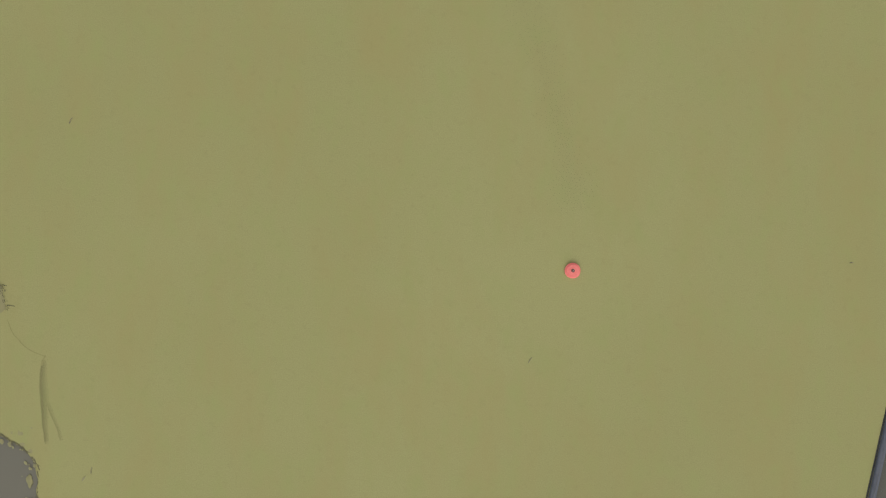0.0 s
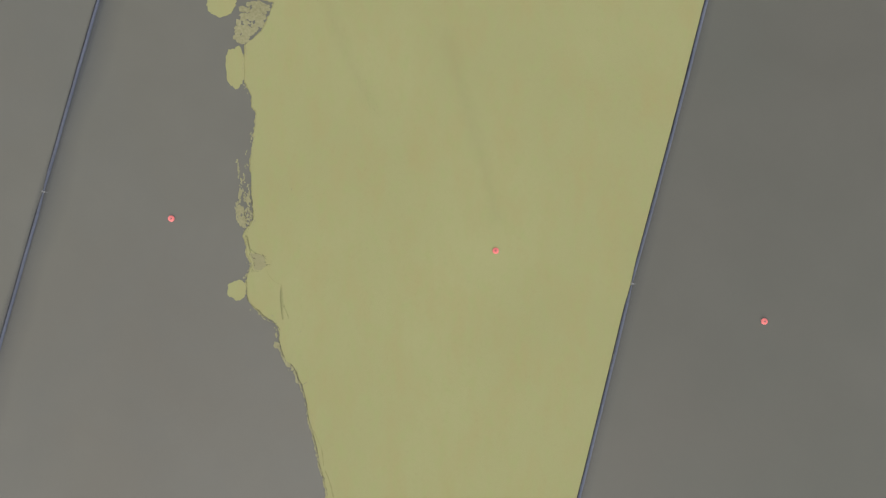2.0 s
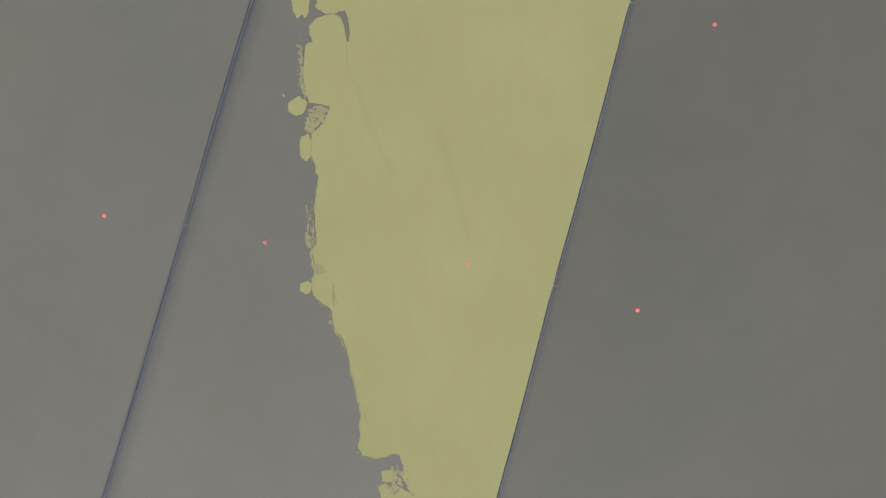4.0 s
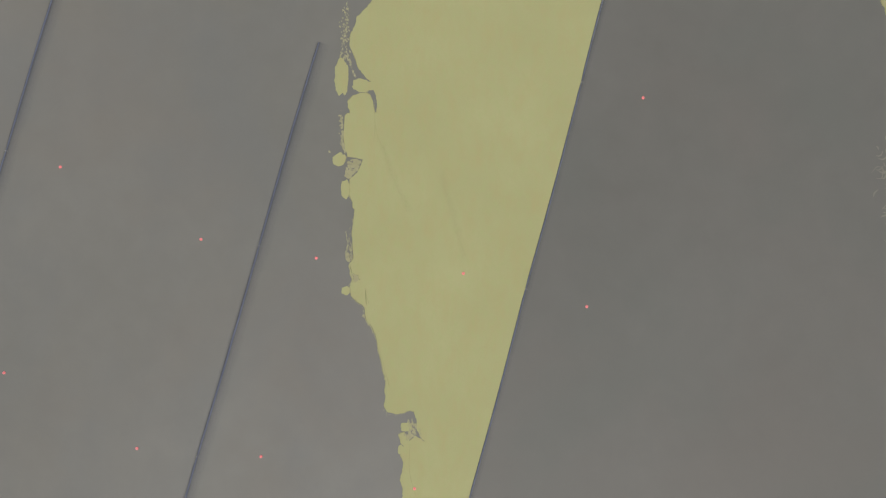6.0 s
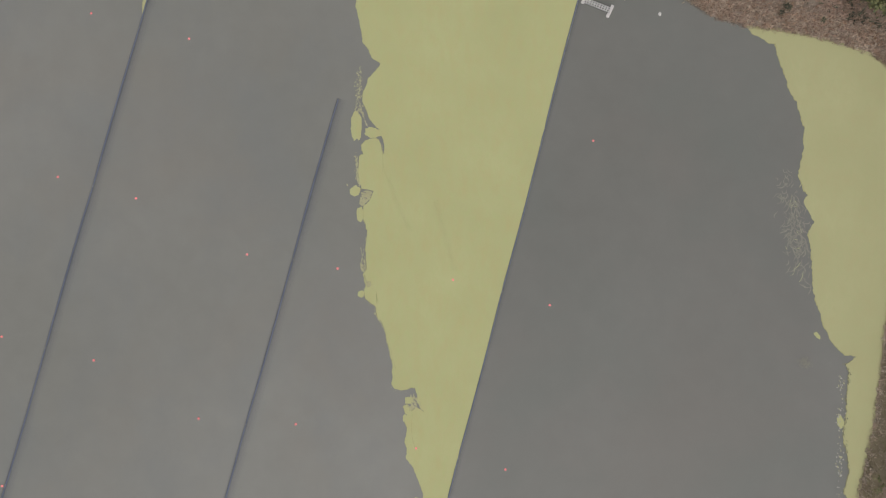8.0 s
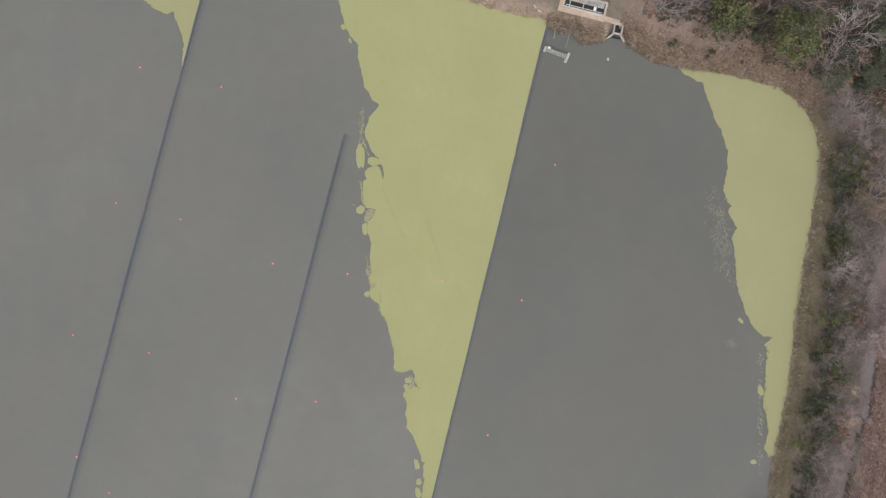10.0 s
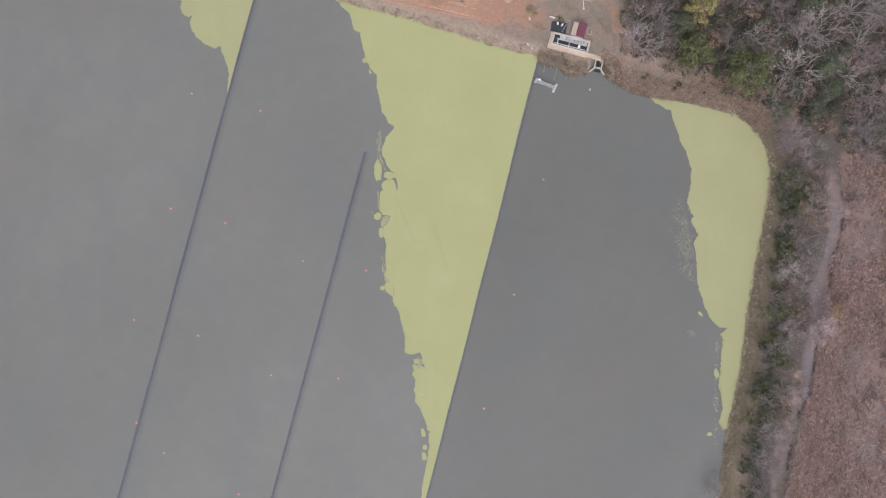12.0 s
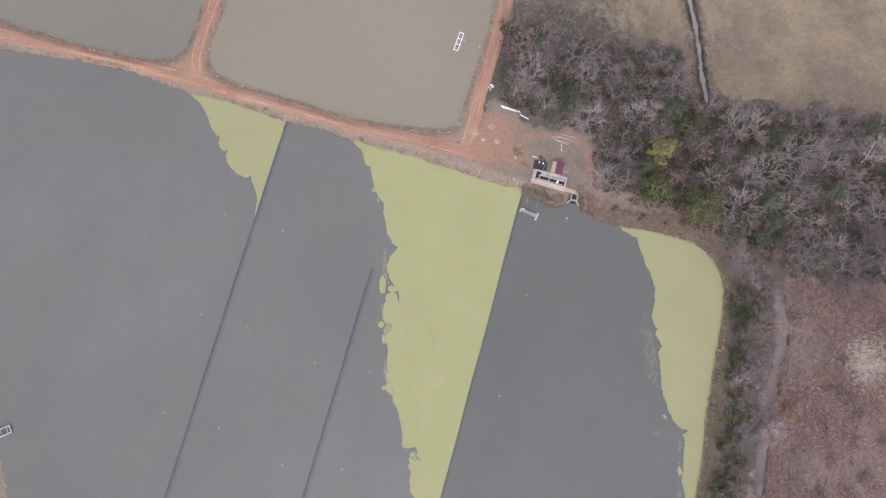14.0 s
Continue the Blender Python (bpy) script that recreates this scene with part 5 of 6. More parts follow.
STRIP = [(75.6, 24), (77.5, 16), (76.9, 10), (75.1, 0.5), (73.2, -9), (71.3, -18.3), (70, -24.8), (68.3, -32), (67, -44), (72.5, -42), (75.3, -29), (78.3, -15), (80.8, -3), (83.5, 8), (83.3, 16), (81, 24)]
strip = scatter(STRIP, 1.9, rnd, 1600, [])
for x, y in strip:
    green = x < 75.8 + (y + 5) * 0.11 + rnd.gauss(0, 1.0)
    copies(rnd.choice((bush_a, bush_e, bush_c, bush_c)) if green else rnd.choice((bush_c, bush_c, bush_b, bush_c)), [(x, y)], rnd, 0.75, 1.35)
for spot in ((77.4, -24.0), (83.2, 17.0), (73.2, -20.5), (80.8, 4.5), (79.3, 13.0), (77, 7.5), (72.0, -27.0), (81.5, -9.0), (70.4, -38.0)):
    copies(bare_kinds[2], [spot], rnd, 0.45, 0.62)
copies(bush_d, [(79.4, -11.0), (82.4, -8.0), (80.3, -7.4), (78.6, -13.8), (83.3, 1.0), (84.6, 8.4), (82.0, 5.5), (83.0, 14.5), (81.4, 20.0), (74.0, -21.5), (73.2, -23.5), (79.8, 0.5), (80.8, 9.5), (78.4, -4.5), (82.5, 11.8)], rnd, 0.9, 1.45)
copies(bush_c, [(61.6, -38.6), (60.9, -40.2), (62.2, -36.9)], rnd, 0.9, 1.2)
more = random.Random(97)
for spot in ((97.7, 20.7), (92.6, 21.9), (102.9, 26.7), (90.5, 25.5), (99.1, 17.6), (95.0, 24.5), (101.0, 22.5), (105.5, 24.0)):
    copies(bare_kinds[more.choice((1, 3))], [spot], more, 0.7, 1.0)
for spot in ((76.2, 21.0), (77.6, 14.6), (76.0, 5.2), (77.2, 1.0), (74.6, -6.0), (75.8, -10.4), (73.0, -14.8), (72.6, -18.0), (70.8, -24.2), (71.6, -30.0), (69.8, -34.2), (68.9, -40.5), (79.8, 18.2), (78.4, -0.6)):
    copies(bare_kinds[more.choice((0, 2, 2))], [spot], more, 0.36, 0.52)
    copies(bush_d, [(spot[0] + more.uniform(-1, 1.5), spot[1] + more.uniform(-1.5, 1.5))], more, 0.8, 1.3)
TWIG_TAN = leaf_mat("tan_dry_twigs", (0.26, 0.19, 0.125), (0.47, 0.36, 0.25), 0.3)
plant("bare_shrub", bare_meshes(77, 5.6, 1.5, 1.35, 1.0), BARK, TWIG_TAN, 80.5, 9.1, "large spreading shrub of tan twigs between levee and wash", "shrub", "leafless shrubs")
TWIG_ROSE = leaf_mat("pale_rose_twigs", (0.33, 0.265, 0.25), (0.52, 0.425, 0.405), 0.3)
rosy = plant("bare_shrub", bare_meshes(78, 5.0, 1.6, 1.25, 1.0), BARK, TWIG_ROSE, 80.4, -12.3, "broad leafless shrub of pale rosy twigs beside the wash", "shrub", "leafless shrubs")
copies(rosy, [(78.8, -13.2), (82.2, -11.6)], random.Random(95), 0.75, 0.9)
copies(rosy, [(72.7, -21.4), (69.9, -35.2), (74.9, -12.4), (76.3, -2.0), (79.0, -4.2)], random.Random(94), 0.55, 0.7)
copies(bush_e, [(78.6, 15.4), (79.7, 13.2), (79.0, 12.0), (77.0, 5.6), (75.8, 2.0), (73.0, -8.8), (72.4, -13.6), (71.8, -25.2)], random.Random(96), 1.0, 1.3)


def blades(name, spots, tall, lean, wide, count, material, words, category, seed, combed=0.0):
    """Tufts of dry blades, too many to count."""
    rnd = random.Random(seed)
    verts, faces = [], []
    xs, ys = np.array([s[0] for s in spots]), np.array([s[1] for s in spots])
    hs = land(xs, ys)[0]
    for x, y, z in zip(xs, ys, hs):
        for _ in range(count):
            a, h = (rnd.choice((1.45, -1.7)) + rnd.gauss(0, 0.45)) if rnd.random() < combed else rnd.uniform(0, 6.28), tall * rnd.uniform(0.5, 1.2)
            ox, oy = rnd.gauss(0, 0.12), rnd.gauss(0, 0.12)
            c, s = math.cos(a), math.sin(a)
            r = lean * h * rnd.uniform(0.4, 1.3)
            w = wide * rnd.uniform(0.6, 1.4)
            k = len(verts)
            verts += [(x + ox - s * w, y + oy + c * w, z - 0.03), (x + ox + s * w, y + oy - c * w, z - 0.03), (x + ox + c * r * 0.6 - s * w * 0.8, y + oy + s * r * 0.6 + c * w * 0.8, z + h * 0.7), (x + ox + c * r, y + oy + s * r, z + h)]
            faces += [(k, k + 1, k + 2), (k + 1, k + 3, k + 2)]
    return tagged(part(name, from_lists(name, verts, faces), material), words, category, kind="stuff")


def strewn(count, box_, keep, seed):
    r = np.random.RandomState(seed)
    x, y = r.uniform(box_[0], box_[1], count), r.uniform(box_[2], box_[3], count)
    k = keep(x, y, r.rand(count))
    return list(zip(x[k].tolist(), y[k].tolist()))


def on_corner(x, y, u):
    d = to_edge(x, y, POND)
    reach = 1.0 + 2.6 * vnoise(x, y, 3.5, 2)
    return (d > 0.05) & (d < reach + 2.6 * u ** 3) & (x > 44) & (y > 24)


def on_reeds(x, y, u):
    d = to_edge(x, y, POND)
    return (d > -0.9 * u) & (d < 1.6) & (x > 32.6) & (x < 46) & (y > 34.5) & ((x < 41.3) | (x > 45))


def on_brush(x, y, u):
    lip = x - np.interp(y, [-60, -42, -32, -25, -19, -6, 0, 5, 11, 18, 24], [71, 74.3, 76.5, 79, 80.6, 82.8, 84.2, 86.2, 87.6, 86.4, 84])
    rows = 0.5 + 0.5 * np.sin(math.tau * (lip + 1.1 * vnoise(x, y, 6.0)) / 1.7)
    thick = smooth(0.3, 0.62, vnoise(x, y, 7.0))
    return (to_edge(x, y, POND) > 10) & (x > 74) & (y < 17 + 4 * vnoise(x, y, 5.0)) & (lip > 0) & (u < (0.3 + 0.7 * rows) * (0.25 + 0.75 * thick))


def on_field(x, y, u):
    return (to_edge(x, y, WOOD) > 1) & (line_dist(x, y, CREEK) > 1.3) & (y > 50) & (x > 31) & (vnoise(x, y, 6.0) > 0.3 + 0.4 * u)


def on_wood(x, y, u):
    return (to_edge(x, y, WOOD) < 1.5) & (vnoise(x, y, 4.0) > 0.2 + 0.5 * u)


def on_levee(x, y, u):
    d = to_edge(x, y, POND)
    return (x > 60) & (y < 27) & (d > 0) & (d < 6) & ((np.abs(np.abs(d - 3.2) - 0.85) > 0.25) | (u < 0.2)) & (vnoise(x, y, 2.5) > 0.1 + 0.4 * u) & ((d < 2.7) | (y > 3) | (u < 0.12))



def on_track(x, y, u):
    d = to_edge(x, y, POND)
    return (x > 60) & (y < 27) & (d > 0.6) & (d < 5.8) & (vnoise(x, y, 1.8) > 0.15 + 0.5 * u)


def along(line, step, low, high, seed):
    """Places beside a shore, on its landward side."""
    rnd = random.Random(seed)
    out = []
    for (ax, ay), (bx, by) in zip(line[:-1], line[1:]):
        length = math.hypot(bx - ax, by - ay)
        for _ in range(int(length / step)):
            f, d = rnd.random(), low + (high - low) * rnd.random() ** 1.6
            out.append((ax + (bx - ax) * f - (by - ay) / length * d, ay + (by - ay) * f + (bx - ax) / length * d))
    return [q for q in out if vnoise(q[0], q[1], 1.5, 2) > 0.32]


for seed, line, words in (
    (101, NORTH_SHORE[:18], "dry straw-coloured grass fringing the dike along the large pond"),
    (102, EAST_SHORE + FAR_SHORE[:1], "dry straw-coloured grass fringing the levee"),
    (103, POND_EAST[::-1], "dry straw-coloured grass fringing the tan pond"),
    (104, POND_WEST[::-1], "dry straw-coloured grass fringing the olive pond"),
):
    spots = along(line, 0.075, 0.1, 1.5, seed)
    spots = [q for q in spots if -95 < q[0] < 80 and q[1] < 96]
    blades("dry_bank_grass", spots, 0.34, 1.0, 0.035, 5, STRAW, words, "grass", seed)
    blades("pale_bank_tufts", [(x + 0.12 * math.cos(k), y + 0.12 * math.sin(k)) for x, y in spots[::9] for k in range(5)], 0.26, 0.9, 0.035, 5, PALE_STRAW, words.replace("dry straw-coloured grass", "bleached tufts of dead grass"), "grass", seed + 70)
    blades("brown_bank_weeds", spots[::8], 0.25, 1.2, 0.045, 5, LEAF_DRAB, words.replace("straw-coloured grass", "brown weeds"), "weeds", seed + 50)
blades("dry_reeds", strewn(5000, (44, 76, 24, 42), on_corner, 2), 0.3, 1.4, 0.03, 8, LEAF_BROWN, "matted rusty dry reeds on the rounded bank", "reeds", 2)
blades("dry_reeds", strewn(9000, (44, 76, 24, 42), on_corner, 22), 0.28, 1.4, 0.03, 8, STRAW, "matted straw-coloured dry reeds on the rounded bank", "reeds", 22)
blades("dry_reeds", strewn(3600, (32, 47, 34, 40), on_reeds, 3), 0.55, 1.2, 0.04, 7, STRAW, "tall dry reeds hanging over the water before the pump pit", "reeds", 3)
blades("dry_brush", strewn(36000, (70, 118, -50, 26), on_brush, 4), 0.42, 2.0, 0.055, 4, BRUSH_STEM, "flattened reddish dead brush covering the low field", "brush", 4, 0.6)
blades("dry_brush", strewn(11000, (70, 118, -50, 26), on_brush, 14), 0.4, 1.8, 0.045, 4, LEAF_BROWN, "paler dead stems among the reddish brush", "brush", 14, 0.6)
WASH_LIP = [(86.6, 16), (87.3, 9.8), (86.7, 5.8), (85.4, 1.5), (83.8, -5.5), (82.5, -11), (81.4, -15), (80.6, -19), (79.8, -23.5), (77.6, -26.9), (76.1, -31.9), (75.3, -36.1), (74.4, -42)]


def on_lip(x, y, u):
    return (line_dist(x, y, WASH_LIP) + 0.35 * vnoise(x, y, 3.0) < 0.38 * u) & (vnoise(x, y, 2.0) > 0.4)


# dark blades draw the shaded cut bank; the ground step alone shades little
blades("dry_roots", strewn(60000, (73, 89, -42, 12), on_lip, 15), 0.35, 0.9, 0.05, 5, LIP_SHADE, "dark blades drawing the shaded cut lip of the wash", "roots", 15)
blades("dry_grass", strewn(13000, (31, 120, 50, 96), on_field, 5), 0.16, 2.0, 0.05, 4, FIELD_STRAW, "dull dead grass tufts in the far field", "grass", 5)
blades("leaf_litter_brush", strewn(22000, (28, 122, 18, 80), on_wood, 6), 0.5, 1.1, 0.05, 5, LEAF_BROWN, "low brown brush and leaf litter under the trees", "undergrowth", 6)
blades("green_undergrowth", strewn(14000, (28, 122, 18, 80), on_wood, 7), 0.6, 1.0, 0.06, 5, LEAF_DARK, "low dark green undergrowth beneath the leafless trees", "undergrowth", 7)
blades("levee_weeds", strewn(9000, (60, 80, -45, 27), on_track, 18), 0.16, 1.3, 0.035, 4, LEAF_DRAB, "thin drab weeds trodden into the levee track", "weeds", 18)
blades("levee_grass", strewn(18000, (60, 80, -45, 27), on_levee, 8), 0.14, 1.1, 0.024, 5, GREEN_BLADE, "short worn grass along the levee track", "grass", 8)
tufts = ((95.6, -3.6), (97.8, -5.3), (99.8, -8.1), (103.8, -13.7), (93.4, -17.0), (106.1, 10.3), (94.0, -3.0), (97.3, 2.2), (90.5, -24.0), (99.5, -20.5), (88.6, 12.0), (92.2, -11.0))
tuft_spots = [(x + random.Random(k * 31 + j).gauss(0, 0.7), y + random.Random(k * 37 + j + 500).gauss(0, 0.7)) for k, (x, y) in enumerate(tufts) for j in range(26)]
blades("dark_tufts", tuft_spots, 0.55, 1.0, 0.05, 5, BRUSH_DARK, "dark dead weeds in round tufts among the reddish brush", "weeds", 99)
blades("pale_grass", [(102.6 + 4.5 * random.Random(k).gauss(0, 0.5), 2.0 + 5 * random.Random(k + 9000).gauss(0, 0.5)) for k in range(800)], 0.4, 1.9, 0.06, 5, PALE_STRAW, "patch of pale bleached grass in the brown field", "grass", 9)


blades("bank_weeds", [q for q in strewn(900, (33, 46, 34.5, 40), on_reeds, 97)], 0.4, 1.2, 0.045, 5, GREEN_BLADE, "green weeds among the dry reeds before the pump pit", "weeds", 97)
blades("bank_weeds", strewn(1500, (44, 76, 24, 42), on_corner, 98), 0.3, 1.3, 0.032, 8, LEAF_ORANGE_DULL, "rust-orange weeds among the reeds of the rounded bank", "weeds", 98)
YARD_GREEN = ((31.9, 47.1, 0.5), (31.1, 47.8, 0.4), (42.7, 41.2, 0.7), (45, 43.4, 0.6), (34.6, 41.9, 0.6), (33, 44.6, 0.5), (38.2, 47.8, 0.8), (44.2, 45.2, 0.7), (36.8, 45.9, 0.4))
sown = random.Random(93)
blades("yard_weeds", [(x + sown.gauss(0, s), y + sown.gauss(0, s)) for x, y, s in YARD_GREEN for _ in range(45)], 0.14, 1.2, 0.035, 4, GREEN_BLADE, "low green weeds scattered about the bare yard", "weeds", 93)
blades("yard_weeds", [q for q in [(sown.uniform(24, 48), sown.uniform(41.5, 53)) for _ in range(1300)] if math.hypot(q[0] - 38.6, q[1] - 41.2) > 4.5], 0.12, 1.3, 0.035, 3, LEAF_DRAB, "thin dry weeds scattered about the bare yard", "weeds", 94)


# tufts of green on the reed bank
copies(bush_a, [(51.6, 34.4), (52.3, 34.9), (57.2, 32.3), (62.5, 31.3), (58.0, 33.0)], rnd, 0.3, 0.45)


def rubble(name, spots, count, seed):
    """Broken pale stones in loose heaps."""
    rnd = random.Random(seed)
    verts, faces = [], []
    for cx, cy, r in spots:
        for _ in range(count):
            a, q = rnd.uniform(0, 6.28), r * rnd.random() ** 0.7
            x, y = cx + math.cos(a) * q, cy + math.sin(a) * q * 0.7
            z, s = gz(x, y) + 0.02, rnd.uniform(0.05, 0.17)
            k, tilt = len(verts), rnd.uniform(0, 1.6)
            for dz, w in ((-0.05, 1.0), (s * 0.55, 0.7)):
                for j in range(5):
                    b = tilt + j / 5 * math.tau
                    verts.append((x + math.cos(b) * s * w * rnd.uniform(0.7, 1.2), y + math.sin(b) * s * w * rnd.uniform(0.7, 1.2), z + dz + rnd.uniform(-0.02, 0.02)))
            faces += [(k + j, k + (j + 1) % 5, k + 5 + (j + 1) % 5, k + 5 + j) for j in range(5)] + [tuple(k + 5 + j for j in range(5))]
    return tagged(part(name, from_lists(name, verts, faces), APRON), "loose pale rubble in heaps on the clay yard", "rubble", kind="stuff")


rubble("rubble", [(22.1, 51.8, 1.3), (26.0, 53.1, 0.9), (27.2, 49.7, 0.8), (24.0, 50.2, 0.6)], 55, 17)

# ---- the pump pit and its outlet ----
def pump_pit():
    ob = thing("pump_pit", pose(38.45, 41.25, 0.55, 0, 0, -16.3), "open concrete pump pit with grey plank covers on the bank", "pump pit")
    bm = box(bmesh.new(), -0.2, -0.3, 0.06, 7.5, 3.1, 0.22, 0, 0.03)
    part("apron", bm, APRON, ob, "stained tan concrete slab")
    for x, y, sx, sy in ((0, 1.1, 6.9, 0.28), (0, -1.02, 6.9, 0.28), (-3.31, 0.04, 0.28, 1.84), (3.31, 0.04, 0.28, 1.84)):
        part("pit_wall", box(bmesh.new(), x, y, 0.33, sx, sy, 0.42, 0, 0.03), CONCRETE, ob)
    part("pit_floor", box(bmesh.new(), 0, 0.04, 0.19, 6.34, 1.84, 0.03), DARK_INSIDE, ob, "dark standing water in the pit")
    part("inner_wall", box(bmesh.new(), 0.2, 0.22, 0.31, 5.6, 0.16, 0.26, 0, 0.02), CONCRETE, ob)
    for x in (-2.35, -0.2):
        part("cross_wall", box(bmesh.new(), x, -0.36, 0.30, 0.16, 1.0, 0.26, 0, 0.02), CONCRETE, ob)
    r = random.Random(4)
    for k in range(19):
        x = -2.05 + k * 0.275
        part("plank", box(bmesh.new(), x, 0.62 + r.gauss(0, 0.02), 0.50 + r.random() * 0.03, 0.25, 0.78, 0.05, r.gauss(0, 1.5), 0.008), GREY_WOOD, ob)
    for k in range(5):
        part("plank", box(bmesh.new(), 0.0 + k * 0.42, 1.0 + 0.04 * (k % 2), 0.585, 0.40, 0.6, 0.05, r.gauss(0, 2), 0.008), GREY_WOOD, ob)
    part("pipe", tube(bmesh.new(), (-2.9, -0.72, 0.6), (2.9, -0.72, 0.6), 0.07, 0.07, 12), GREY_WOOD, ob, "grey pipe along the pit")
    return ob


pump_pit()


def bucket():
    ob = thing("plastic_tank", pose(39.95, 40.45, 1.0, 0, 0, -16), "small white plastic tank over the pit", "tank")
    body = part("tank_body", box(bmesh.new(), 0, 0, 0.2, 0.42, 0.6, 0.45, 0, 0.07), WHITE, ob)
    part("lid", tube(bmesh.new(), (0, 0.08, 0.42), (0, 0.08, 0.48), 0.11, 0.10, 16), WHITE, body)
    for s in (-1, 1):
        part("bearer", box(bmesh.new(), s * 0.14, 0, -0.03, 0.06, 1.5, 0.06), GREY_WOOD, ob)
    return ob


bucket()


def outlet():
    ob = thing("outlet_weir", pose(43.55, 37.2, 0.0, 0, 0, -14), "concrete outlet box with flared wing walls at the waterline", "weir")
    for s in (-1, 1):
        part("side_wall", box(bmesh.new(), s * 0.62, 0.1, 0.3, 0.2, 1.9, 1.0, 0, 0.03), CONCRETE, ob)
        bm = bmesh.new()
        box(bm, s * 1.0, -1.2, 0.22, 0.2, 1.15, 0.8, s * 43, 0.03)
        part("wing_wall", bm, CONCRETE, ob)
    part("back_wall", box(bmesh.new(), 0, 0.98, 0.3, 1.44, 0.2, 1.0, 0, 0.03), CONCRETE, ob)
    part("lintel", box(bmesh.new(), 0, -0.62, 0.5, 1.44, 0.22, 0.28, 0, 0.02), CONCRETE, ob)
    for k in range(3):
        part("stop_log", box(bmesh.new(), 0, -0.95 - 0.16 * k, 0.02 + 0.1 * k * 0.4, 1.3, 0.1, 0.16, 0, 0.01), BLACK, ob, "dark wooden stop log")
    # dark glossy sheet gives the box its dark inside
    part("dark_sheet", box(bmesh.new(), 0, 0.15, 0.02, 1.1, 1.5, 0.06), DARK_INSIDE, ob, "dark glossy sheet inside the box")
    return ob


outlet()
walkway = thing("concrete_path", pose(42.9, 38.55, 0.62, 0, 0, -19), "narrow stained concrete path from pit to outlet", "path")
for k in range(4):
    part("slab", box(bmesh.new(), -1.15 + 0.76 * k, 0.02 * (k % 2), 0.02, 0.74, 0.82, 0.14, 0, 0.02), APRON, walkway)


def aerator():
    ob = thing("paddlewheel_aerator", pose(33.75, 33.85, 0, 0, 0, -22.5), "white floating paddlewheel aerator moored near the bank", "aerator")
    for s in (-1, 1):
        bm = box(bmesh.new(), s * 1.85, -0.05 * s, 0.1, 0.42, 1.75 if s > 0 else 0.95, 0.3, -4, 0.1)
        part("pontoon", bm, FADED, ob)
    part("shaft", tube(bmesh.new(), (-1.75, 0, 0.42), (1.75, 0, 0.42), 0.06, 0.06, 12), STEEL, ob)
    part("frame_beam", box(bmesh.new(), 0, 0.3, 0.3, 3.7, 0.08, 0.1, 0, 0.01), STEEL, ob)
    part("frame_beam", box(bmesh.new(), 0, -0.3, 0.3, 3.7, 0.08, 0.1, 0, 0.01), STEEL, ob)
    for k in range(9):
        bm = bmesh.new()
        x = -1.42 + k * 0.35
        tube(bm, (x - 0.03, 0, 0.42), (x + 0.03, 0, 0.42), 0.14, 0.14, 12)
        for j in range(6):
            a = j * 60 + k * 20
            m = pose(x, 0, 0.42, a) @ pose(0, 0, 0.2)
            bmesh.ops.create_cube(bm, size=1.0, matrix=m @ Matrix.Diagonal((0.18, 0.05, 0.24, 1)))
        part("paddle_wheel", bm, FADED, ob)
    part("motor", box(bmesh.new(), -1.35, 0.3, 0.62, 0.5, 0.34, 0.3, 0, 0.06), WHITE, ob)
    return ob


aerator()
for a, b in (((33.75, 37.9, 0.5), (33.46, 36.2, 0.06)), ((36.3, 38.3, 0.6), (35.3, 34.7, 0.3)), ((34.6, 37.7, 0.4), (35.0, 36.6, 0.04))):
    o = Vector(a)
    ob = thing("mooring_pole", Matrix.Translation(o), "thin grey mooring pole sloping from the bank to the water", "pole", "mooring poles")
    part("pole", tube(bmesh.new(), (0, 0, 0), Vector(b) - o, 0.045, 0.035, 8), GREY_WOOD, ob)


def platform():
    z = gz(36.4, 44.4)
    ob = thing("platform", pose(36.4, 44.35, z, 0, 0, -12), "low black platform beside the pump pit", "platform")
    part("deck", box(bmesh.new(), 0, 0, 0.14, 2.9, 1.9, 0.12, 0, 0.02), BLACK, ob)
    for s in (-1, 0, 1):
        part("skid", box(bmesh.new(), s * 1.2, 0, 0.05, 0.14, 1.8, 0.12), BLACK, ob)
    part("rail", tube(bmesh.new(), (0.7, -0.85, 0.24), (1.3, 0.85, 0.26), 0.04, 0.04, 8), GREY_WOOD, ob)
    for x, y, t in ((-0.35, 0.68, 5), (0.55, 0.55, -20)):
        m = ob.matrix_basis @ pose(x, y, 0.2, 0, 0, t)
        p = thing("pump", m, "pump with a white motor housing on the black platform", "pump", "pumps on the platform")
        part("motor_housing", tube(bmesh.new(), (0, -0.32, 0.22), (0, 0.14, 0.22), 0.16, 0.15, 16), WHITE, p)
        part("casing", tube(bmesh.new(), (0, 0.14, 0.2), (0, 0.36, 0.2), 0.2, 0.16, 14), BLACK, p)
        part("base_plate", box(bmesh.new(), 0, 0, 0.03, 0.4, 0.75, 0.06), BLACK, p)
    return ob


platform()


def hose(pts, words):
    """A slack black hose along the ground."""
    o = Vector((*pts[0], gz(*pts[0]) + 0.3))
    ob = thing("hose", Matrix.Translation(o), words, "hose", "black hoses")
    line = [Vector((x, y, gz(x, y) + (0.3 if k < len(pts) - 1 else 0.1))) - o for k, (x, y) in enumerate(eased(list(pts)))]
    lists = ([], [])
    add_tube(*lists, line, [0.06] * len(line), 8)
    part("hose_run", from_lists("hose_run", *lists), BLACK, ob)


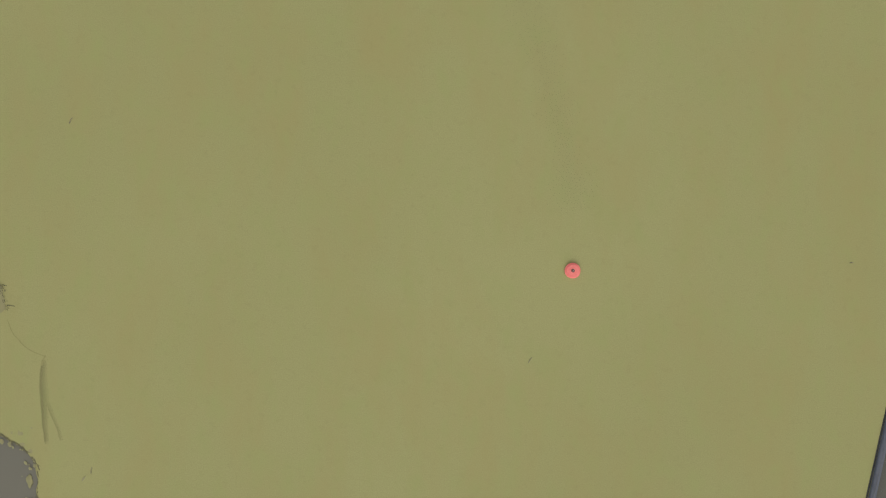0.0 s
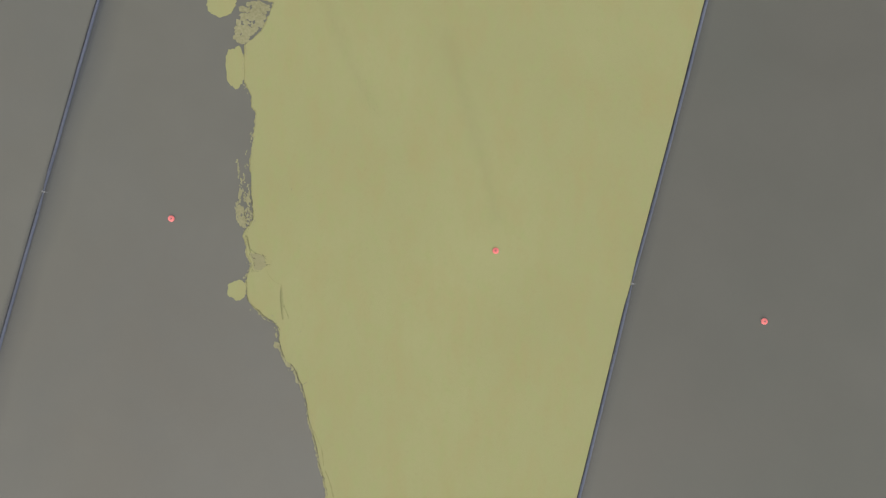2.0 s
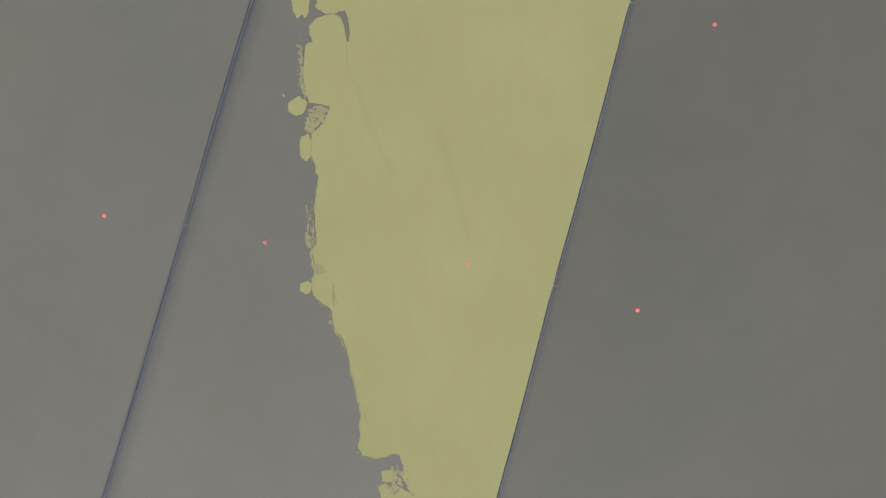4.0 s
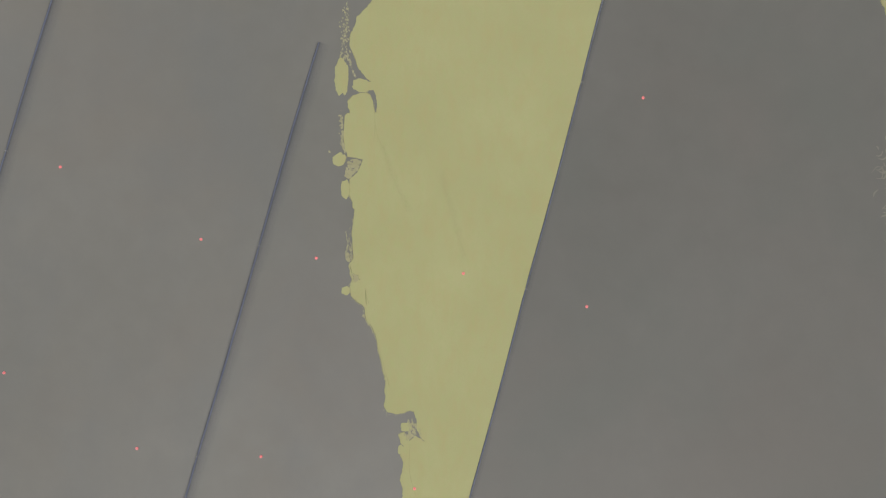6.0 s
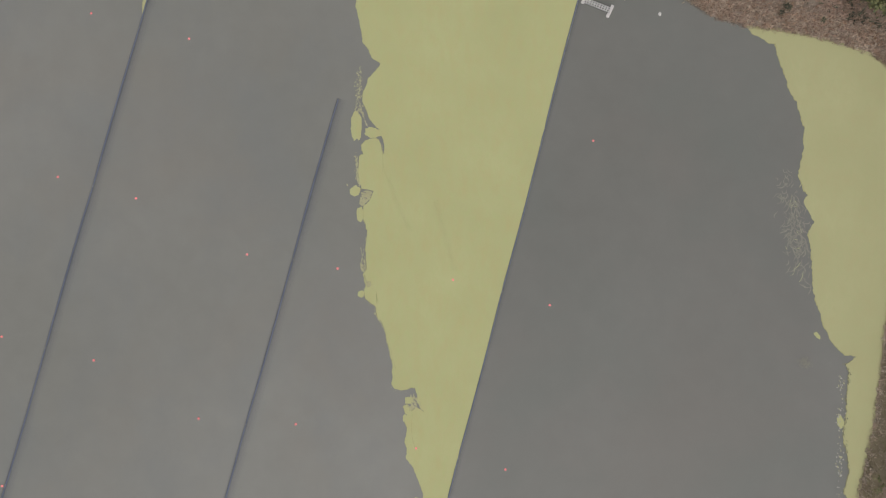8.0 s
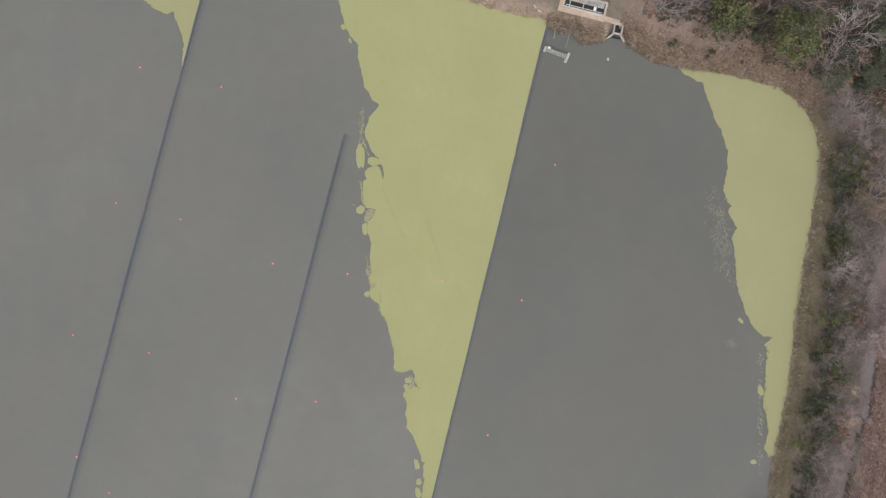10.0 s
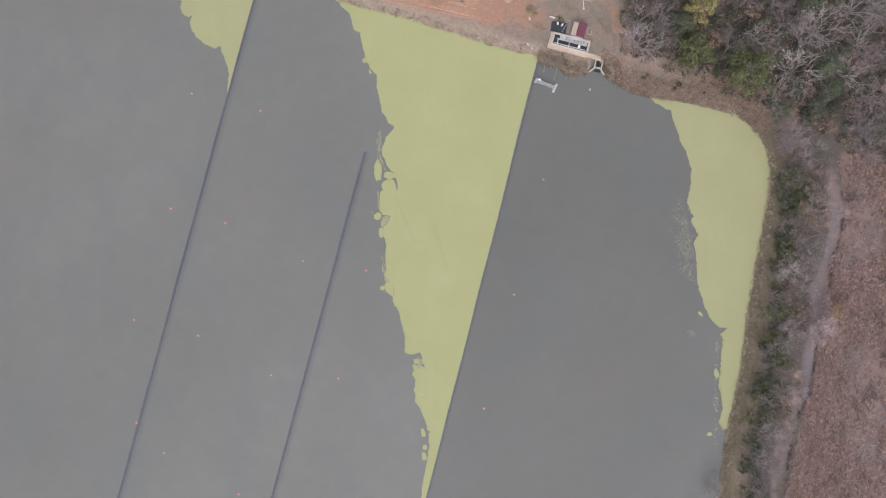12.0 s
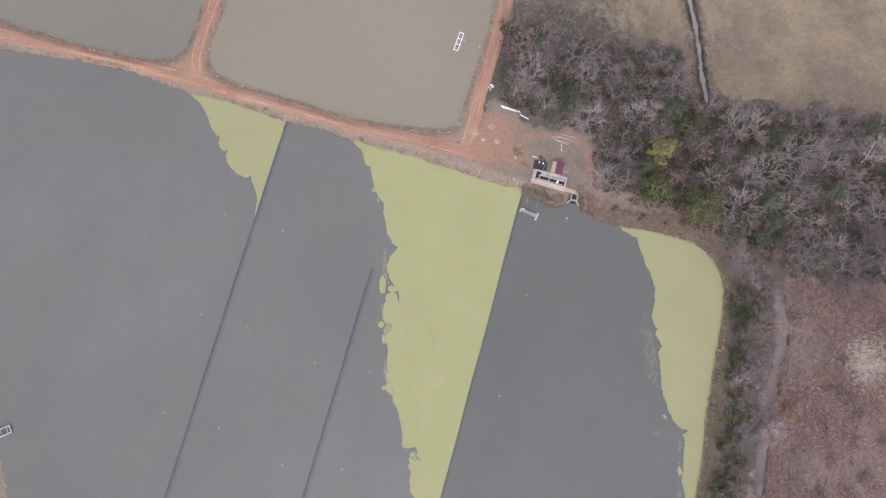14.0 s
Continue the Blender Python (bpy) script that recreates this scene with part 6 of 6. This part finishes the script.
hose([(35.9, 45.3), (35.5, 46.0), (36.1, 46.4), (36.7, 45.9), (36.6, 45.2)], "looped black hose on the platform")
hose([(37.0, 44.9), (37.5, 45.4), (37.2, 46.1), (36.4, 46.2)], "slack black hose beside the pumps")


def shed():
    z = gz(39.8, 43.5)
    ob = thing("pump_shed", pose(39.82, 43.45, z, 0, 0, -17), "low shed with a maroon metal roof and tan lean-to", "shed")
    part("wall", box(bmesh.new(), 0.52, 0, 0.75, 1.25, 2.5, 1.5), TAN_ROOF, ob)
    bm = bmesh.new()
    for k in range(9):
        box(bm, -0.12 + k * 0.17, 0, 1.62 - 0.012 * k, 0.15, 2.8, 0.04, 0, 0.008)
    box(bm, 0.55, 0, 1.55, 1.5, 2.76, 0.05)
    part("roof", bm, RED_ROOF, ob, "ribbed maroon metal roof")
    part("lean_to_wall", box(bmesh.new(), -0.62, 0, 0.55, 0.85, 2.2, 1.1), GREY_WOOD, ob)
    bm = bmesh.new()
    for k in range(4):
        box(bm, -0.98 + k * 0.24, 0.02 * (k % 2), 1.17 + 0.03 * k, 0.23, 2.5, 0.04, 0, 0.006)
    part("lean_to_roof", bm, TAN_ROOF, ob, "weathered tan board roof")
    return ob


shed()


def cage(name, m, sx, sy, sz, r, bars, material, words, category):
    """An open frame of tubes with cross bars."""
    ob = thing(name, m, words, category)
    for s in (-1, 1):
        part("long_rail", tube(bmesh.new(), (s * sx / 2, -sy / 2 - r, sz), (s * sx / 2, sy / 2 + r, sz), r, r, 10), material, ob)
        part("end_rail", tube(bmesh.new(), (-sx / 2, s * sy / 2, sz), (sx / 2, s * sy / 2, sz), r, r, 10), material, ob)
    for f in bars:
        part("cross_bar", tube(bmesh.new(), (-sx / 2, f * sy, sz), (sx / 2, f * sy, sz), r * 0.9, r * 0.9, 10), material, ob)
    return ob


crate = cage("wire_cage", pose(42.0, 43.4, gz(42, 43.4), 0, 0, -12), 0.72, 1.2, 0.45, 0.045, (), GREY_WOOD, "small open pale metal cage beside the shed", "cage")
for sx in (-1, 1):
    for sy in (-1, 1):
        part("leg", tube(bmesh.new(), (sx * 0.36, sy * 0.6, 0), (sx * 0.36, sy * 0.6, 0.47), 0.04, 0.04, 8), GREY_WOOD, crate)
dock = cage("floating_raft", pose(18.8, 73.55, 0, 0, 0, -18.5), 0.95, 4.3, 0.06, 0.11, (-0.16, 0.16), WHITE, "white rectangular open raft of pipes in the tan pond", "raft")
part("arm", tube(bmesh.new(), (0.45, 0.7, 0.1), (1.2, 0.62, 0.05), 0.05, 0.05, 8), WHITE, dock)
part("arm", tube(bmesh.new(), (0.45, -0.7, 0.1), (1.0, -0.72, 0.05), 0.05, 0.05, 8), WHITE, dock)
pier = cage("small_pier", pose(-76.3, -12.3, 0.0, 0, 0, -66), 1.5, 3.2, 0.4, 0.16, (-0.1, 0.3), GREY_WOOD, "small pale pier frame standing off the bank", "pier")
for sx in (-1, 1):
    for sy in (-1, 1):
        part("post", tube(bmesh.new(), (sx * 0.75, sy * 1.6, -1.0), (sx * 0.75, sy * 1.6, 0.5), 0.09, 0.09, 10), GREY_WOOD, pier)


def drum(x, y, z, turn, material, words, lying=False):
    ob = thing("drum", pose(x, y, z + (0.17 if lying else 0), 90 if lying else 0, 0, turn), words, "drum", "drums and tubs")
    bm = bmesh.new()
    for a, b, r in ((0, 0.05, 0.29), (0.05, 0.27, 0.27), (0.27, 0.31, 0.29), (0.31, 0.53, 0.27), (0.53, 0.58, 0.29)):
        tube(bm, (0, 0, a), (0, 0, b), r * 0.62, r * 0.62, 18)
    body = part("drum_body", bm, material, ob)
    part("bung", tube(bmesh.new(), (0.07, 0, 0.575), (0.07, 0, 0.61), 0.035, 0.03, 10), BLACK, body)
    return ob


for x, y, t, lying in ((25.4, 62.3, 0, False), (25.95, 62.25, 40, False), (25.7, 62.85, 70, True), (25.75, 61.75, 110, False), (26.2, 62.75, 20, True)):
    drum(x, y, gz(x, y), t, WHITE if lying else FADED, "white plastic drum lying beside the clay track" if lying else "faded grey-white plastic drum standing beside the clay track", lying)
for x, y, t in ((34.7, 46.35, 80), (35.2, 46.2, 75), (31.0, 46.3, 10), (30.45, 41.5, 30), (31.1, 40.75, 60), (41.05, 48.0, 0)):
    drum(x, y, gz(x, y), t, FADED, "faded plastic tub lying on the bare yard", True)


def lying_pole(name, a, b, r, material, words, category, group):
    za, zb = gz(*a) + r, gz(*b) + r
    o = Vector((*a, za))
    ob = thing(name, Matrix.Translation(o), words, category, group)
    part("shaft", tube(bmesh.new(), (0, 0, 0), Vector((*b, zb)) - o, r, r * 0.8, 10), material, ob)
    return ob


for a, b, r in (((28, 58), (32.3, 56.4), 0.13), ((28.3, 57.6), (31.2, 56.6), 0.09), ((32.2, 55.9), (34, 54.8), 0.11), ((41.0, 49.2), (41.1, 47.8), 0.06)):
    lying_pole("plastic_pipe", a, b, r, WHITE, "white plastic pipe lying on the ground", "pipe", "white pipes on the ground")
for k, (a, b) in enumerate((((38.9, 50.8), (43.4, 50.2)), ((39.2, 50.4), (42.8, 49.2)), ((40.2, 51.0), (43.5, 49.5)), ((39.6, 50.0), (42.4, 49.0)), ((41.2, 51.2), (44.0, 50.5)))):
    lying_pole("log", a, b, 0.075, GREY_WOOD, "bleached log lying on the bare yard", "log", "bleached logs in the yard")

for x, y in ((23.4, 72.3), (41.9, 32.7)):
    ob = thing("mooring_buoy", pose(x, y, 0), "faded white plastic mooring buoy on the water", "buoy", "white buoys")
    bm = bmesh.new()
    bmesh.ops.create_uvsphere(bm, u_segments=18, v_segments=12, radius=0.2, matrix=pose(0, 0, 0.03) @ Matrix.Diagonal((1, 1.3, 0.8, 1)))
    body = part("buoy_body", bm, FADED, ob)
    part("ring", tube(bmesh.new(), (0, 0, 0.22), (0, 0, 0.32), 0.05, 0.04, 10), STEEL, body)


# ---- litter on the duckweed ----
for x, y, t, s in ((5.45, 1.3, 60, 0.14), (13.92, -3.22, 55, 0.13), (6.05, -7.5, 35, 0.2), (5.87, -5.13, 80, 0.12), (5.74, -5.27, 50, 0.10), (19.99, -1.47, 10, 0.07), (67.5, 14.7, 70, 0.5), (68.9, 14.1, 95, 0.45)):
    if s > 0:
        ob = thing("dead_stalk", pose(x, y, 0.024, 0, 0, t), "dark dead stalk lying on the duckweed", "stalk", "dead stalks on the duckweed")
        bm = bmesh.new()
        tube(bm, (-s / 2, 0, 0.008), (s * 0.1, s * 0.08, 0.012), 0.007, 0.006, 6)
        tube(bm, (s * 0.1, s * 0.08, 0.012), (s / 2, 0, 0.02), 0.006, 0.003, 6)
        part("stem", bm, BARK, ob)

# ---- the creek ----
def ribbon(name, line, half, z, material, words, category):
    pts = ragged(line, 0.7, 0.25, 31.0)
    left, right = [], []
    for k, (x, y) in enumerate(pts):
        (ax, ay), (bx, by) = pts[max(k - 1, 0)], pts[min(k + 1, len(pts) - 1)]
        t = math.hypot(bx - ax, by - ay) or 1
        w = half * max(0.25, 0.72 + 0.7 * noise.noise((x * 0.4, y * 0.4, 2.0)) + 0.6 * noise.noise((x * 1.3, y * 1.3, 5.0)))
        for side, s in ((left, 1), (right, -1)):
            px, py = x - s * (by - ay) / t * w, y + s * (bx - ax) / t * w
            side.append((px, py, gz(px, py) + 0.05 if z is None else z))
    n = len(pts)
    return tagged(part(name, from_lists(name, left + right, [(k, k + 1, n + k + 1, n + k) for k in range(n - 1)]), material), words, category, kind="structure")


ribbon("water", CREEK, 0.56, 0.36, CREEK_WATER, "pale grey water of a narrow creek between dead fields", "water")
ribbon("water", [(80.4, -15.3), (79.9, -18.4), (79.3, -22.4), (78.8, -24.6)], 0.62, None, WET_MUD, "shallow grey trickle in the wash", "water")
ribbon("water", [(86.0, 9.8), (85.9, 7.9), (85.4, 6.2)], 0.8, None, WET_MUD, "shallow grey puddle in the wash", "water")


def on_creek_bank(x, y, u):
    d = line_dist(x, y, CREEK)
    return (d > 0.35 + 0.4 * vnoise(x, y, 1.5)) & (d < 0.8 + 1.1 * u * vnoise(x, y, 3.0))


blades("creek_weeds", strewn(15000, (66, 76, 57, 100), on_creek_bank, 91), 0.35, 1.2, 0.05, 4, BRUSH_DARK, "dark dead weeds hanging over the banks of the creek", "weeds", 91)
